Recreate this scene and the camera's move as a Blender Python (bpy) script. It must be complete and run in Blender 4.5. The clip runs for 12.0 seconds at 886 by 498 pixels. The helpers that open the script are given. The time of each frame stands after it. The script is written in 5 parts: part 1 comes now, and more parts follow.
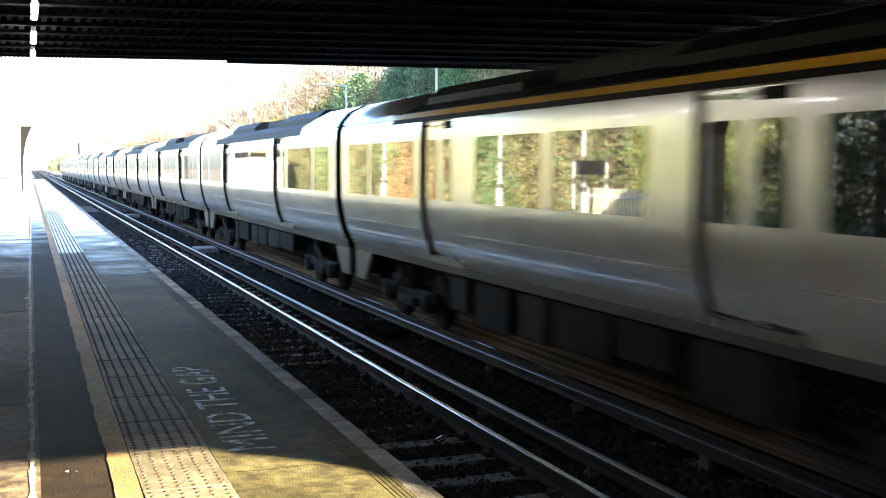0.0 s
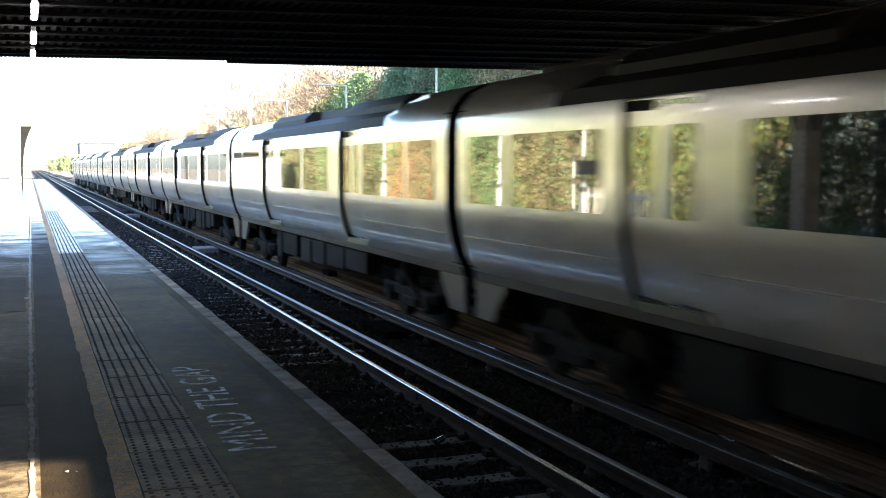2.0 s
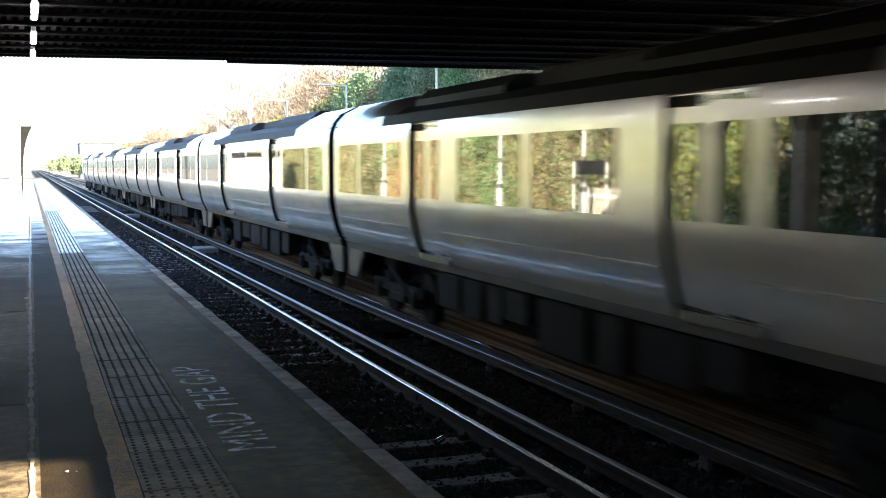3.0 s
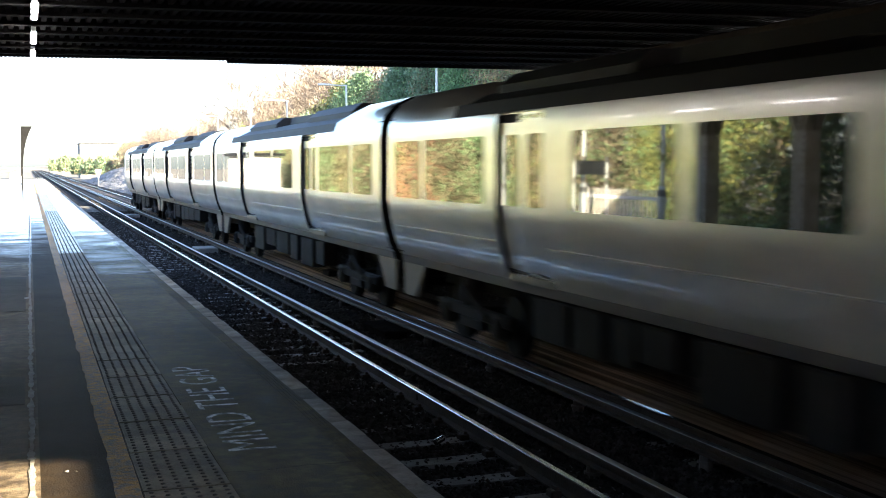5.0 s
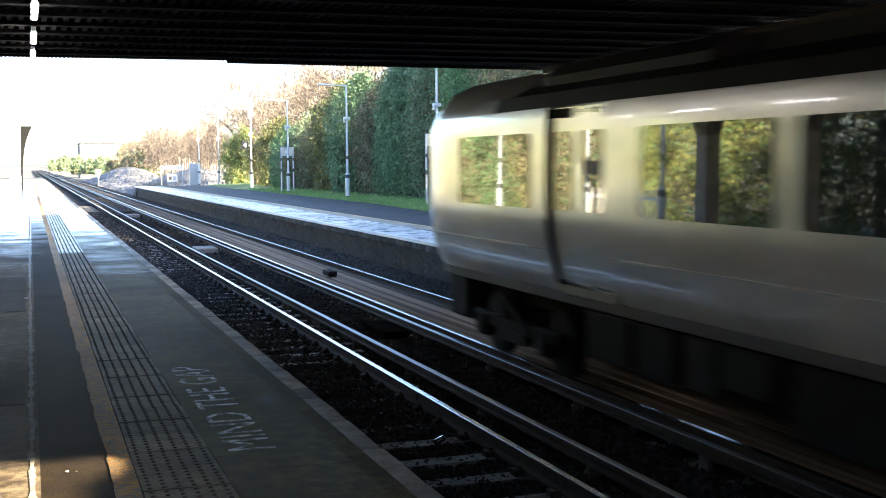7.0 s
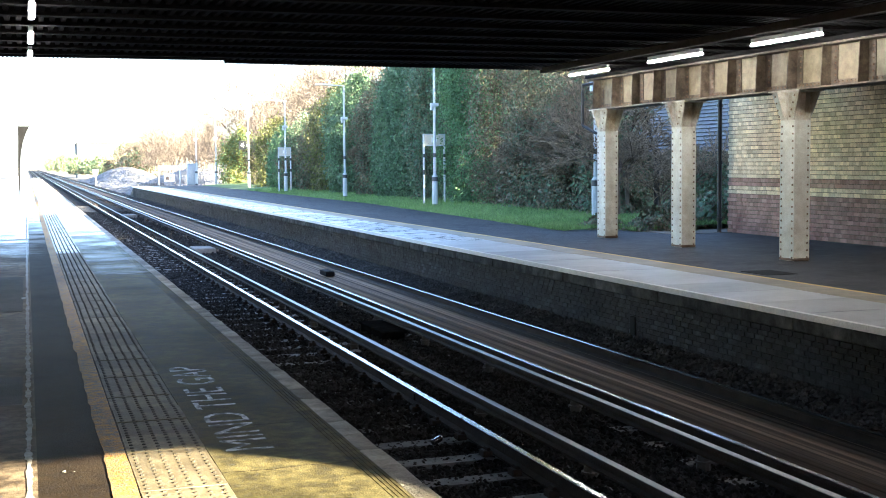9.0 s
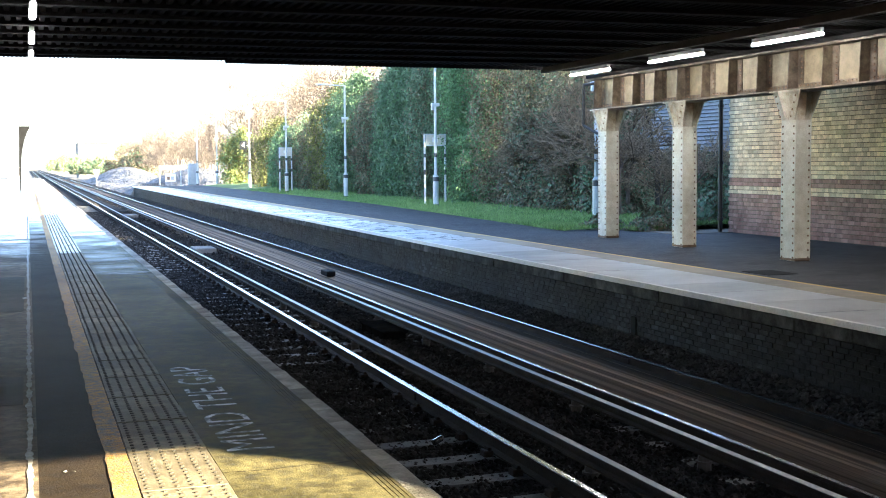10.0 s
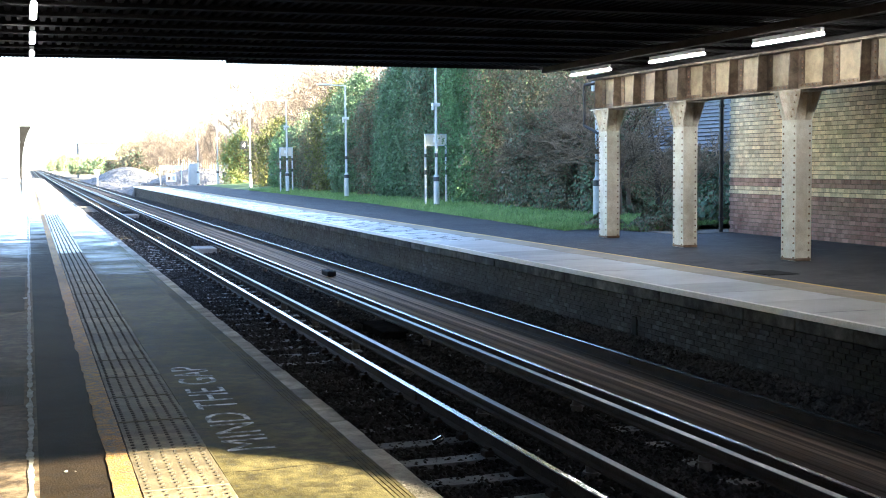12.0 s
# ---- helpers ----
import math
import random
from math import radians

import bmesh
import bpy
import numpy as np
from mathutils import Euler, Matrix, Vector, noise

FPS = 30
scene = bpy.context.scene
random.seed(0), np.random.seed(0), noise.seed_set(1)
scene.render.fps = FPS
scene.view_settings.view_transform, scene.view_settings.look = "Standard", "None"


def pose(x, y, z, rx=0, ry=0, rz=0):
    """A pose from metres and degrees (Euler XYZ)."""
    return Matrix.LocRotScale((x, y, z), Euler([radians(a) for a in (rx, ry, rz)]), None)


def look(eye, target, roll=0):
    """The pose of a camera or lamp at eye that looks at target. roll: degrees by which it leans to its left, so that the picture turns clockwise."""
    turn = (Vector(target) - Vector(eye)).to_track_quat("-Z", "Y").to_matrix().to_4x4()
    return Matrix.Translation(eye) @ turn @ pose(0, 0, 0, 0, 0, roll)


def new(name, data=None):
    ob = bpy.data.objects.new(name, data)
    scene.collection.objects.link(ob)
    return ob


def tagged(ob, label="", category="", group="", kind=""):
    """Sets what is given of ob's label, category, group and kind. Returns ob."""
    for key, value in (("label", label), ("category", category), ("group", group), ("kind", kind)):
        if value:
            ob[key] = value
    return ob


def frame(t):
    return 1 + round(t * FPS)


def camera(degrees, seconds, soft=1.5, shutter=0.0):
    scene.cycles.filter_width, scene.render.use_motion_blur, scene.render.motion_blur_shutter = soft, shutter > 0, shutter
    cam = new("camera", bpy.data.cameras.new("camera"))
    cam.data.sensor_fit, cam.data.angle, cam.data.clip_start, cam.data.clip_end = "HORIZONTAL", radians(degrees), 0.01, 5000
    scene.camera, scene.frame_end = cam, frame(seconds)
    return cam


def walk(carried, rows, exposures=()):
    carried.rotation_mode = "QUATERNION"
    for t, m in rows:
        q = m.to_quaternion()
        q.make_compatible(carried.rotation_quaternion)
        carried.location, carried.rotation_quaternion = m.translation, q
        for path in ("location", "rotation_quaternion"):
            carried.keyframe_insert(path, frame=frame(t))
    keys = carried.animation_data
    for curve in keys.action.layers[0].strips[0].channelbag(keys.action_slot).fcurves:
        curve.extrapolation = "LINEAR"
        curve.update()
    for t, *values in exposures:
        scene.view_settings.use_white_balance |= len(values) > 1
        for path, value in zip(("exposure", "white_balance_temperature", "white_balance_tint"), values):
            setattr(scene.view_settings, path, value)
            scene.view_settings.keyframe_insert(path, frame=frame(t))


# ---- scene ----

# World: x across the tracks, y along them, z up from the rail top.
PLAT = 0.915
EYE = (-2.051, 0.0, 2.696)


def aim(yaw):
    """Camera pose for a heading in degrees to the right of the tracks."""
    a, p = radians(yaw), radians(-3.988)
    way = Vector((math.sin(a) * math.cos(p), math.cos(a) * math.cos(p), math.sin(p)))
    return look(EYE, Vector(EYE) + way * 10, -0.498)


cam = camera(39.39, 12.0, soft=1.0, shutter=0.32)
walk(cam, [(0.0, aim(18.442)), (7.2, aim(18.442)), (8.0, aim(18.46)), (8.8, aim(18.50)), (9.0, aim(18.56)), (9.5, aim(18.525)),
           (10.0, aim(18.52)), (10.5, aim(18.51)), (11.0, aim(18.49)), (12.0, aim(18.49))],
     exposures=[(0.0, 3.88, 5600, 14), (0.3, 3.70, 5600, 14), (2.5, 3.63, 5600, 14), (7.2, 3.58, 5600, 14), (8.8, 3.93, 5440, 12), (12.0, 3.96, 5440, 12)])

# ---- light ----
SUN_AZ, SUN_EL = radians(135), radians(18.8)
world = bpy.data.worlds.new("world")
scene.world = world
world.use_nodes = True
wt = world.node_tree
sky = wt.nodes.new("ShaderNodeTexSky")
sky.sky_type = "NISHITA"
sky.sun_disc = False
sky.sun_elevation, sky.sun_rotation = SUN_EL, SUN_AZ
sky.air_density, sky.dust_density = 1.0, 2.0
bg = wt.nodes["Background"]
bg.inputs["Strength"].default_value = 0.075
wt.links.new(sky.outputs["Color"], bg.inputs["Color"])
sun_data = bpy.data.lights.new("sun", "SUN")
sun_data.energy, sun_data.angle, sun_data.color = 5.0, radians(0.6), (1.0, 0.80, 0.45)
sun = new("sun", sun_data)
to_sun = Vector((math.sin(SUN_AZ) * math.cos(SUN_EL), math.cos(SUN_AZ) * math.cos(SUN_EL), math.sin(SUN_EL)))
sun.matrix_world = look(to_sun * 60, (0, 0, 0))


# ---- materials ----
def surf(name, c1, c2, scale=3.0, rough=0.7, fine=40.0, bump=0.15, metal=0.0, r2=None, stretch=(1, 1, 1), coat=0.0, spec=0.5, island=0.0, obj=0.0, detail=6, lo=0.32, hi=0.68, stain=0.0, wet=None):
    """Two-scale procedural surface: c1 to c2 by a broad noise, grain and bump by a fine one."""
    m = bpy.data.materials.new(name)
    m.use_nodes = True
    t = m.node_tree
    n, l = t.nodes, t.links
    b = n["Principled BSDF"]
    co = n.new("ShaderNodeTexCoord")
    mp = n.new("ShaderNodeMapping")
    mp.inputs["Scale"].default_value = stretch
    l.new(co.outputs["Object"], mp.inputs["Vector"])
    info = n.new("ShaderNodeObjectInfo")
    off = n.new("ShaderNodeVectorMath")
    off.operation = "MULTIPLY_ADD"
    off.inputs[1].default_value = (17.0, 31.0, 23.0)
    l.new(info.outputs["Random"], off.inputs[0])
    l.new(mp.outputs["Vector"], off.inputs[2])
    broad = n.new("ShaderNodeTexNoise")
    broad.inputs["Scale"].default_value, broad.inputs["Detail"].default_value = scale, detail
    broad.inputs["Roughness"].default_value = 0.65
    grain = n.new("ShaderNodeTexNoise")
    grain.inputs["Scale"].default_value, grain.inputs["Detail"].default_value = fine, 3
    l.new(off.outputs[0], broad.inputs["Vector"])
    l.new(off.outputs[0], grain.inputs["Vector"])
    ramp = n.new("ShaderNodeMapRange")
    ramp.inputs["From Min"].default_value, ramp.inputs["From Max"].default_value = lo, hi
    l.new(broad.outputs["Fac"], ramp.inputs["Value"])
    mix = n.new("ShaderNodeMix")
    mix.data_type = "RGBA"
    mix.inputs["A"].default_value, mix.inputs["B"].default_value = (*c1, 1), (*c2, 1)
    l.new(ramp.outputs["Result"], mix.inputs["Factor"])
    hsv = n.new("ShaderNodeHueSaturation")
    l.new(mix.outputs["Result"], hsv.inputs["Color"])
    val = n.new("ShaderNodeMapRange")
    val.inputs["To Min"].default_value, val.inputs["To Max"].default_value = 0.72, 1.28
    l.new(grain.outputs["Fac"], val.inputs["Value"])
    last = val.outputs["Result"]
    if stain:
        blot = n.new("ShaderNodeTexNoise")
        blot.inputs["Scale"].default_value, blot.inputs["Detail"].default_value, blot.inputs["Roughness"].default_value = 0.55, 9, 0.7
        l.new(off.outputs[0], blot.inputs["Vector"])
        br = n.new("ShaderNodeMapRange")
        br.inputs["From Min"].default_value, br.inputs["From Max"].default_value = 0.38, 0.62
        br.inputs["To Min"].default_value, br.inputs["To Max"].default_value = 1 - stain, 1 + stain
        l.new(blot.outputs["Fac"], br.inputs["Value"])
        mu = n.new("ShaderNodeMath")
        mu.operation = "MULTIPLY"
        l.new(last, mu.inputs[0])
        l.new(br.outputs["Result"], mu.inputs[1])
        last = mu.outputs[0]
    for amount, source in ((island, "island"), (obj, "obj")):
        if amount:
            rnd = info.outputs["Random"] if source == "obj" else n.new("ShaderNodeNewGeometry").outputs["Random Per Island"]
            rg = n.new("ShaderNodeMapRange")
            rg.inputs["To Min"].default_value, rg.inputs["To Max"].default_value = 1 - amount, 1 + amount
            l.new(rnd, rg.inputs["Value"])
            mu = n.new("ShaderNodeMath")
            mu.operation = "MULTIPLY"
            l.new(last, mu.inputs[0])
            l.new(rg.outputs["Result"], mu.inputs[1])
            last = mu.outputs[0]
    l.new(last, hsv.inputs["Value"])
    l.new(hsv.outputs["Color"], b.inputs["Base Color"])
    b.inputs["Metallic"].default_value = metal
    b.inputs["Coat Weight"].default_value = coat
    b.inputs["Coat Roughness"].default_value = 0.03
    b.inputs["Specular IOR Level"].default_value = spec
    if r2 is None:
        b.inputs["Roughness"].default_value = rough
    else:
        rr = n.new("ShaderNodeMapRange")
        rr.inputs["From Min"].default_value, rr.inputs["From Max"].default_value = 0.35, 0.65
        rr.inputs["To Min"].default_value, rr.inputs["To Max"].default_value = rough, r2
        l.new(broad.outputs["Fac"], rr.inputs["Value"])
        l.new(rr.outputs["Result"], b.inputs["Roughness"])
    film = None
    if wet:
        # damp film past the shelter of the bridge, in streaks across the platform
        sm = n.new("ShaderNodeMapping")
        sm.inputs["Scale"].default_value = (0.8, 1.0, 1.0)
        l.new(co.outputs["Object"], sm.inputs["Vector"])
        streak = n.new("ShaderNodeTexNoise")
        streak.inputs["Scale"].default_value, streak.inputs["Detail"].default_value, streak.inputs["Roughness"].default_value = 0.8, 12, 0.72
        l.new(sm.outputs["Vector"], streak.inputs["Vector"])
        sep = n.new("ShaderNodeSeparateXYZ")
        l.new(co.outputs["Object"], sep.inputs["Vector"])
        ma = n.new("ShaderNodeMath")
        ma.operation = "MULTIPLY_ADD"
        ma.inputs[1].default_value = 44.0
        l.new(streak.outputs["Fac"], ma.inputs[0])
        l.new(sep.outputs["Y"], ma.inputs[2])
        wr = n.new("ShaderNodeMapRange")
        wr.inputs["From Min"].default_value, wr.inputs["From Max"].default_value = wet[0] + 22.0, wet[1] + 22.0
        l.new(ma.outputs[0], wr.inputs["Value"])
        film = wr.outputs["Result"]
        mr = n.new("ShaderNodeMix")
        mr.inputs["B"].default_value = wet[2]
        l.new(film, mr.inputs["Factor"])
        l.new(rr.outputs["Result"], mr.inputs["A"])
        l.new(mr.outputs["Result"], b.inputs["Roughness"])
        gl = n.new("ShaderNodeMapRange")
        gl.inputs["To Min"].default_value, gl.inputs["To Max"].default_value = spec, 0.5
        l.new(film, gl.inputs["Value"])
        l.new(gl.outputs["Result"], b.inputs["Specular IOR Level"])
    if bump:
        bp = n.new("ShaderNodeBump")
        bp.inputs["Strength"].default_value, bp.inputs["Distance"].default_value = bump, 0.02
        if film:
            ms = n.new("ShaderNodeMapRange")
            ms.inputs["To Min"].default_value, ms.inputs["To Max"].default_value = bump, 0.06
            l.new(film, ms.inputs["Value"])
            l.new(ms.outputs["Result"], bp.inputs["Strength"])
        l.new(grain.outputs["Fac"], bp.inputs["Height"])
        l.new(bp.outputs["Normal"], b.inputs["Normal"])
    return m


def glow(name, colour, strength):
    m = bpy.data.materials.new(name)
    m.use_nodes = True
    b = m.node_tree.nodes["Principled BSDF"]
    b.inputs["Base Color"].default_value = (0.8, 0.8, 0.8, 1)
    b.inputs["Emission Color"].default_value = (*colour, 1)
    b.inputs["Emission Strength"].default_value = strength
    return m


def leaf_mat(name, c1, c2, rough=0.55):
    return surf(name, c1, c2, 0.9, rough, 6.0, 0.0, island=0.4, spec=0.15)


M_ASPHALT = surf("asphalt", (0.045, 0.043, 0.040), (0.085, 0.080, 0.072), 6, 0.7, 80, 0.6, r2=0.85, spec=0.06, stain=0.3, detail=12)
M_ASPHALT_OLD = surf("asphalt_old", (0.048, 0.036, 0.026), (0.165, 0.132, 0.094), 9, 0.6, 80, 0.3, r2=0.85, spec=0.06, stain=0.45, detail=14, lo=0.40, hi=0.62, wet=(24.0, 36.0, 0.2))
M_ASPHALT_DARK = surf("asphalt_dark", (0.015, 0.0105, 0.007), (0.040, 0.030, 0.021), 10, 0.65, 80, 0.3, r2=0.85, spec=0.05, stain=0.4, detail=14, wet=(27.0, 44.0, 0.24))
M_ASPHALT_FAR = surf("asphalt_far", (0.016, 0.0165, 0.0185), (0.042, 0.043, 0.047), 3, 0.55, 120, 0.4, r2=0.75, spec=0.2, stain=0.35, detail=10)
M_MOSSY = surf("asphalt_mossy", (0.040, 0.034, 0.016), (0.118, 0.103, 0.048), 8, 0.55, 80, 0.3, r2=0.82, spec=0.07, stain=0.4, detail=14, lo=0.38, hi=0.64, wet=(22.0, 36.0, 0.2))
# damp slabs beyond the bridge; base colour also paler than those under it
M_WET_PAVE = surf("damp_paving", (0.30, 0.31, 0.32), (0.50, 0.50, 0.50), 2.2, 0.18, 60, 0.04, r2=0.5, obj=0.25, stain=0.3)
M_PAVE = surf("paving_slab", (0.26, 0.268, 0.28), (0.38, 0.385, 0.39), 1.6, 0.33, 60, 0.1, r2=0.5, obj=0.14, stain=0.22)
M_TACTILE = surf("tactile_paving", (0.085, 0.070, 0.047), (0.205, 0.174, 0.118), 7, 0.6, 60, 0.3, r2=0.75, obj=0.2, spec=0.14, stain=0.3, detail=10)
M_TACTILE_DAMP = surf("tactile_paving_damp", (0.10, 0.092, 0.075), (0.22, 0.20, 0.16), 7, 0.2, 60, 0.08, r2=0.45, obj=0.2, spec=0.5, stain=0.3, detail=10)
M_BLISTER = surf("worn_dark_stud", (0.035, 0.031, 0.026), (0.09, 0.08, 0.062), 9, 0.7, 60, 0.2, spec=0.12)
M_TACTILE_BUFF = surf("tactile_buff", (0.17, 0.145, 0.095), (0.26, 0.22, 0.145), 1.4, 0.55, 60, 0.25, stain=0.25)
M_COPE = surf("coping_stone", (0.16, 0.145, 0.12), (0.36, 0.33, 0.28), 5, 0.7, 50, 0.6, obj=0.35, stain=0.3, spec=0.25, detail=10)
M_YELLOW = surf("yellow_paint", (0.42, 0.215, 0.035), (0.17, 0.145, 0.105), 16, 0.7, 60, 0.5, detail=12, lo=0.38, hi=0.58, spec=0.2, stain=0.25)
M_WHITE = surf("white_paint", (0.84, 0.84, 0.83), (0.70, 0.70, 0.69), 6, 0.5, 60, 0.1)
M_WORN = surf("worn_white_paint", (0.72, 0.71, 0.68), (0.10, 0.095, 0.08), 11, 0.6, 60, 0.1, detail=10, lo=0.44, hi=0.56)
M_SEAM = surf("pale_seam", (0.42, 0.41, 0.385), (0.17, 0.162, 0.15), 9, 0.75, 70, 0.4, spec=0.2)
M_BALLAST = surf("ballast", (0.010, 0.0095, 0.009), (0.038, 0.035, 0.032), 3, 0.95, 30, 0.8, island=0.65, spec=0.1)
M_BED = surf("rusty_bed", (0.036, 0.025, 0.017), (0.25, 0.18, 0.125), 1.0, 0.85, 30, 0.3, stretch=(16, 0.03, 1), detail=8, lo=0.42, hi=0.62, spec=0.08)
M_SLEEPER = surf("sleeper_concrete", (0.07, 0.067, 0.062), (0.14, 0.133, 0.122), 3, 0.8, 50, 0.4, obj=0.35)
M_RAIL = surf("rail_rust", (0.019, 0.0145, 0.012), (0.042, 0.031, 0.024), 3, 0.8, 40, 0.3, spec=0.15)
M_SHINE = surf("rail_polished", (0.62, 0.63, 0.65), (0.5, 0.5, 0.52), 2, 0.2, 40, 0.03, metal=1.0, stretch=(4, 0.1, 1))
M_COND = surf("conductor_top", (0.24, 0.245, 0.25), (0.16, 0.16, 0.165), 2, 0.42, 40, 0.04, metal=1.0, stretch=(4, 0.1, 1))
M_POT = surf("insulator", (0.07, 0.06, 0.05), (0.035, 0.03, 0.027), 5, 0.6, 30, 0.1)
M_BRICK = surf("engineering_brick", (0.006, 0.0064, 0.0076), (0.070, 0.0735, 0.082), 2.4, 0.5, 40, 0.5, obj=0.7, island=0.6, stain=0.7, lo=0.42, hi=0.74, detail=12, spec=0.16, r2=0.8)
M_EDGE = surf("mossy_stone_edge", (0.011, 0.0112, 0.0105), (0.085, 0.085, 0.078), 3.0, 0.85, 40, 0.6, stain=0.5, detail=10, lo=0.42, hi=0.68, obj=0.3, spec=0.25)
M_SCREE = surf("pale_ballast", (0.03, 0.029, 0.028), (0.095, 0.09, 0.083), 3, 0.9, 30, 0.8, island=0.6, spec=0.3)
M_MORTAR = surf("mortar", (0.008, 0.0082, 0.009), (0.036, 0.037, 0.040), 3, 0.9, 60, 0.4, spec=0.25)
M_GROUT = surf("old_grout", (0.13, 0.105, 0.075), (0.24, 0.20, 0.145), 4, 0.9, 60, 0.3, spec=0.15)
M_CREAM = surf("glazed_cream", (0.90, 0.79, 0.55), (0.72, 0.58, 0.37), 2, 0.16, 25, 0.12, obj=0.16, island=0.25, stain=0.15, coat=0.3)
M_MAROON = surf("glazed_maroon", (0.33, 0.185, 0.15), (0.46, 0.30, 0.25), 2, 0.2, 25, 0.12, obj=0.16, island=0.25, stain=0.2)
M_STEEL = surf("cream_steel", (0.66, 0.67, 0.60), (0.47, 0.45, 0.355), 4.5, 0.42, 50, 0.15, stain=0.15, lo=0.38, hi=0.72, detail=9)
# stained cream; web and flange colours lowered further to offset the tubes' light
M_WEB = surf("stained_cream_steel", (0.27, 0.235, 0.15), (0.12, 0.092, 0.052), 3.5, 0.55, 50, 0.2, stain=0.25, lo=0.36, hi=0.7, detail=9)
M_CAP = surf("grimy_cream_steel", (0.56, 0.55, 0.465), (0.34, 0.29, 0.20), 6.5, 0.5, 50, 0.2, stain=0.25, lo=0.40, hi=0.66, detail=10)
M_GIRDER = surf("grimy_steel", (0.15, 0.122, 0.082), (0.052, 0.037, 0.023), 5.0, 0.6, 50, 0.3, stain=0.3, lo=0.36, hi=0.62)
M_RUST = surf("rusty_rivet", (0.10, 0.06, 0.035), (0.22, 0.15, 0.09), 8, 0.7, 60, 0.3)
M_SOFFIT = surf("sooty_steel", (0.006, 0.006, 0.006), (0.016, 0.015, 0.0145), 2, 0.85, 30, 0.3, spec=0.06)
M_TUBE = glow("fluorescent_tube", (1.0, 0.87, 0.70), 9.5)
M_TUBE_DIM = glow("fluorescent_tube_dim", (1.0, 0.87, 0.70), 5.5)
M_CASE = surf("lamp_case", (0.5, 0.5, 0.48), (0.35, 0.34, 0.32), 3, 0.5, 40, 0.1)
M_POLE = surf("galvanised_pole", (0.45, 0.50, 0.53), (0.58, 0.62, 0.64), 3, 0.4, 50, 0.05, metal=0.2)
M_BAND = surf("dark_band", (0.05, 0.055, 0.06), (0.08, 0.085, 0.09), 3, 0.5, 50, 0.05)
M_SIGN = surf("sign_face", (0.55, 0.53, 0.44), (0.62, 0.6, 0.52), 2, 0.35, 50, 0.02)
M_SIGN_DARK = surf("sign_dark", (0.012, 0.014, 0.017), (0.02, 0.023, 0.027), 2, 0.7, 50, 0.02, spec=0.12)
M_GRASS = surf("grass_soil", (0.09, 0.14, 0.06), (0.15, 0.20, 0.09), 1.5, 0.9, 30, 0.8, spec=0.2)
M_BLADE = leaf_mat("grass_blade", (0.15, 0.27, 0.075), (0.26, 0.37, 0.14))
M_GROUND = surf("earth", (0.09, 0.08, 0.06), (0.15, 0.13, 0.10), 0.3, 0.95, 6, 0.8)
M_RUBBLE = surf("grey_rubble", (0.055, 0.055, 0.054), (0.19, 0.185, 0.18), 1.6, 0.95, 9, 1.0, stain=0.45, detail=10)
M_BARK = surf("bark", (0.09, 0.07, 0.052), (0.17, 0.135, 0.10), 3, 0.9, 30, 0.5, island=0.3)
M_TWIG = surf("twig", (0.10, 0.08, 0.066), (0.19, 0.155, 0.125), 1, 0.9, 30, 0.0, island=0.4)
M_THORN = surf("thorn_twig", (0.15, 0.115, 0.075), (0.29, 0.225, 0.15), 1, 0.9, 30, 0.0, island=0.5, spec=0.15)
M_LEAF_A = leaf_mat("leaf_dark_green", (0.10, 0.155, 0.088), (0.185, 0.255, 0.145))
M_LEAF_B = leaf_mat("leaf_green", (0.095, 0.185, 0.082), (0.18, 0.295, 0.14))
M_LEAF_C = leaf_mat("leaf_olive_brown", (0.135, 0.12, 0.075), (0.235, 0.20, 0.125))
M_LEAF_E = leaf_mat("leaf_fresh_green", (0.11, 0.21, 0.09), (0.19, 0.30, 0.14))
M_LEAF_D = leaf_mat("leaf_yellow_green", (0.13, 0.15, 0.045), (0.22, 0.22, 0.075))
M_SLATE = surf("slate", (0.06, 0.068, 0.082), (0.10, 0.11, 0.128), 2, 0.45, 30, 0.2, island=0.3)
M_RENDER = surf("grey_render", (0.09, 0.09, 0.092), (0.15, 0.148, 0.145), 1, 0.85, 30, 0.2, stain=0.3)
M_REDBRICK = surf("red_brick", (0.28, 0.12, 0.07), (0.38, 0.18, 0.10), 3, 0.8, 30, 0.3)
M_WALLWHITE = surf("white_wall", (0.72, 0.70, 0.66), (0.62, 0.6, 0.56), 1, 0.7, 30, 0.1)
M_PIPE = surf("black_pipe", (0.02, 0.02, 0.022), (0.04, 0.04, 0.04), 3, 0.4, 40, 0.1)
M_CAB = surf("cabinet_grey", (0.28, 0.32, 0.34), (0.36, 0.40, 0.42), 2, 0.5, 40, 0.05)
# train
M_BODY = surf("train_silver", (0.82, 0.80, 0.755), (0.88, 0.86, 0.815), 0.5, 0.3, 3, 0.0, metal=0.62, coat=0.6, stretch=(1, 0.3, 1))
M_SKIRT = surf("train_skirt", (0.062, 0.061, 0.059), (0.095, 0.093, 0.09), 1, 0.5, 20, 0.05)
M_ROOF = surf("train_roof", (0.006, 0.0063, 0.0072), (0.013, 0.0136, 0.0155), 1, 0.65, 20, 0.05, spec=0.25)
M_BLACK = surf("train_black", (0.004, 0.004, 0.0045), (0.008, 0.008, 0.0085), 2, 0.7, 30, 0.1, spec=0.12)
M_MATT = surf("dull_black_rubber", (0.006, 0.006, 0.006), (0.014, 0.0135, 0.013), 4, 1.0, 40, 0.2, spec=0.0)
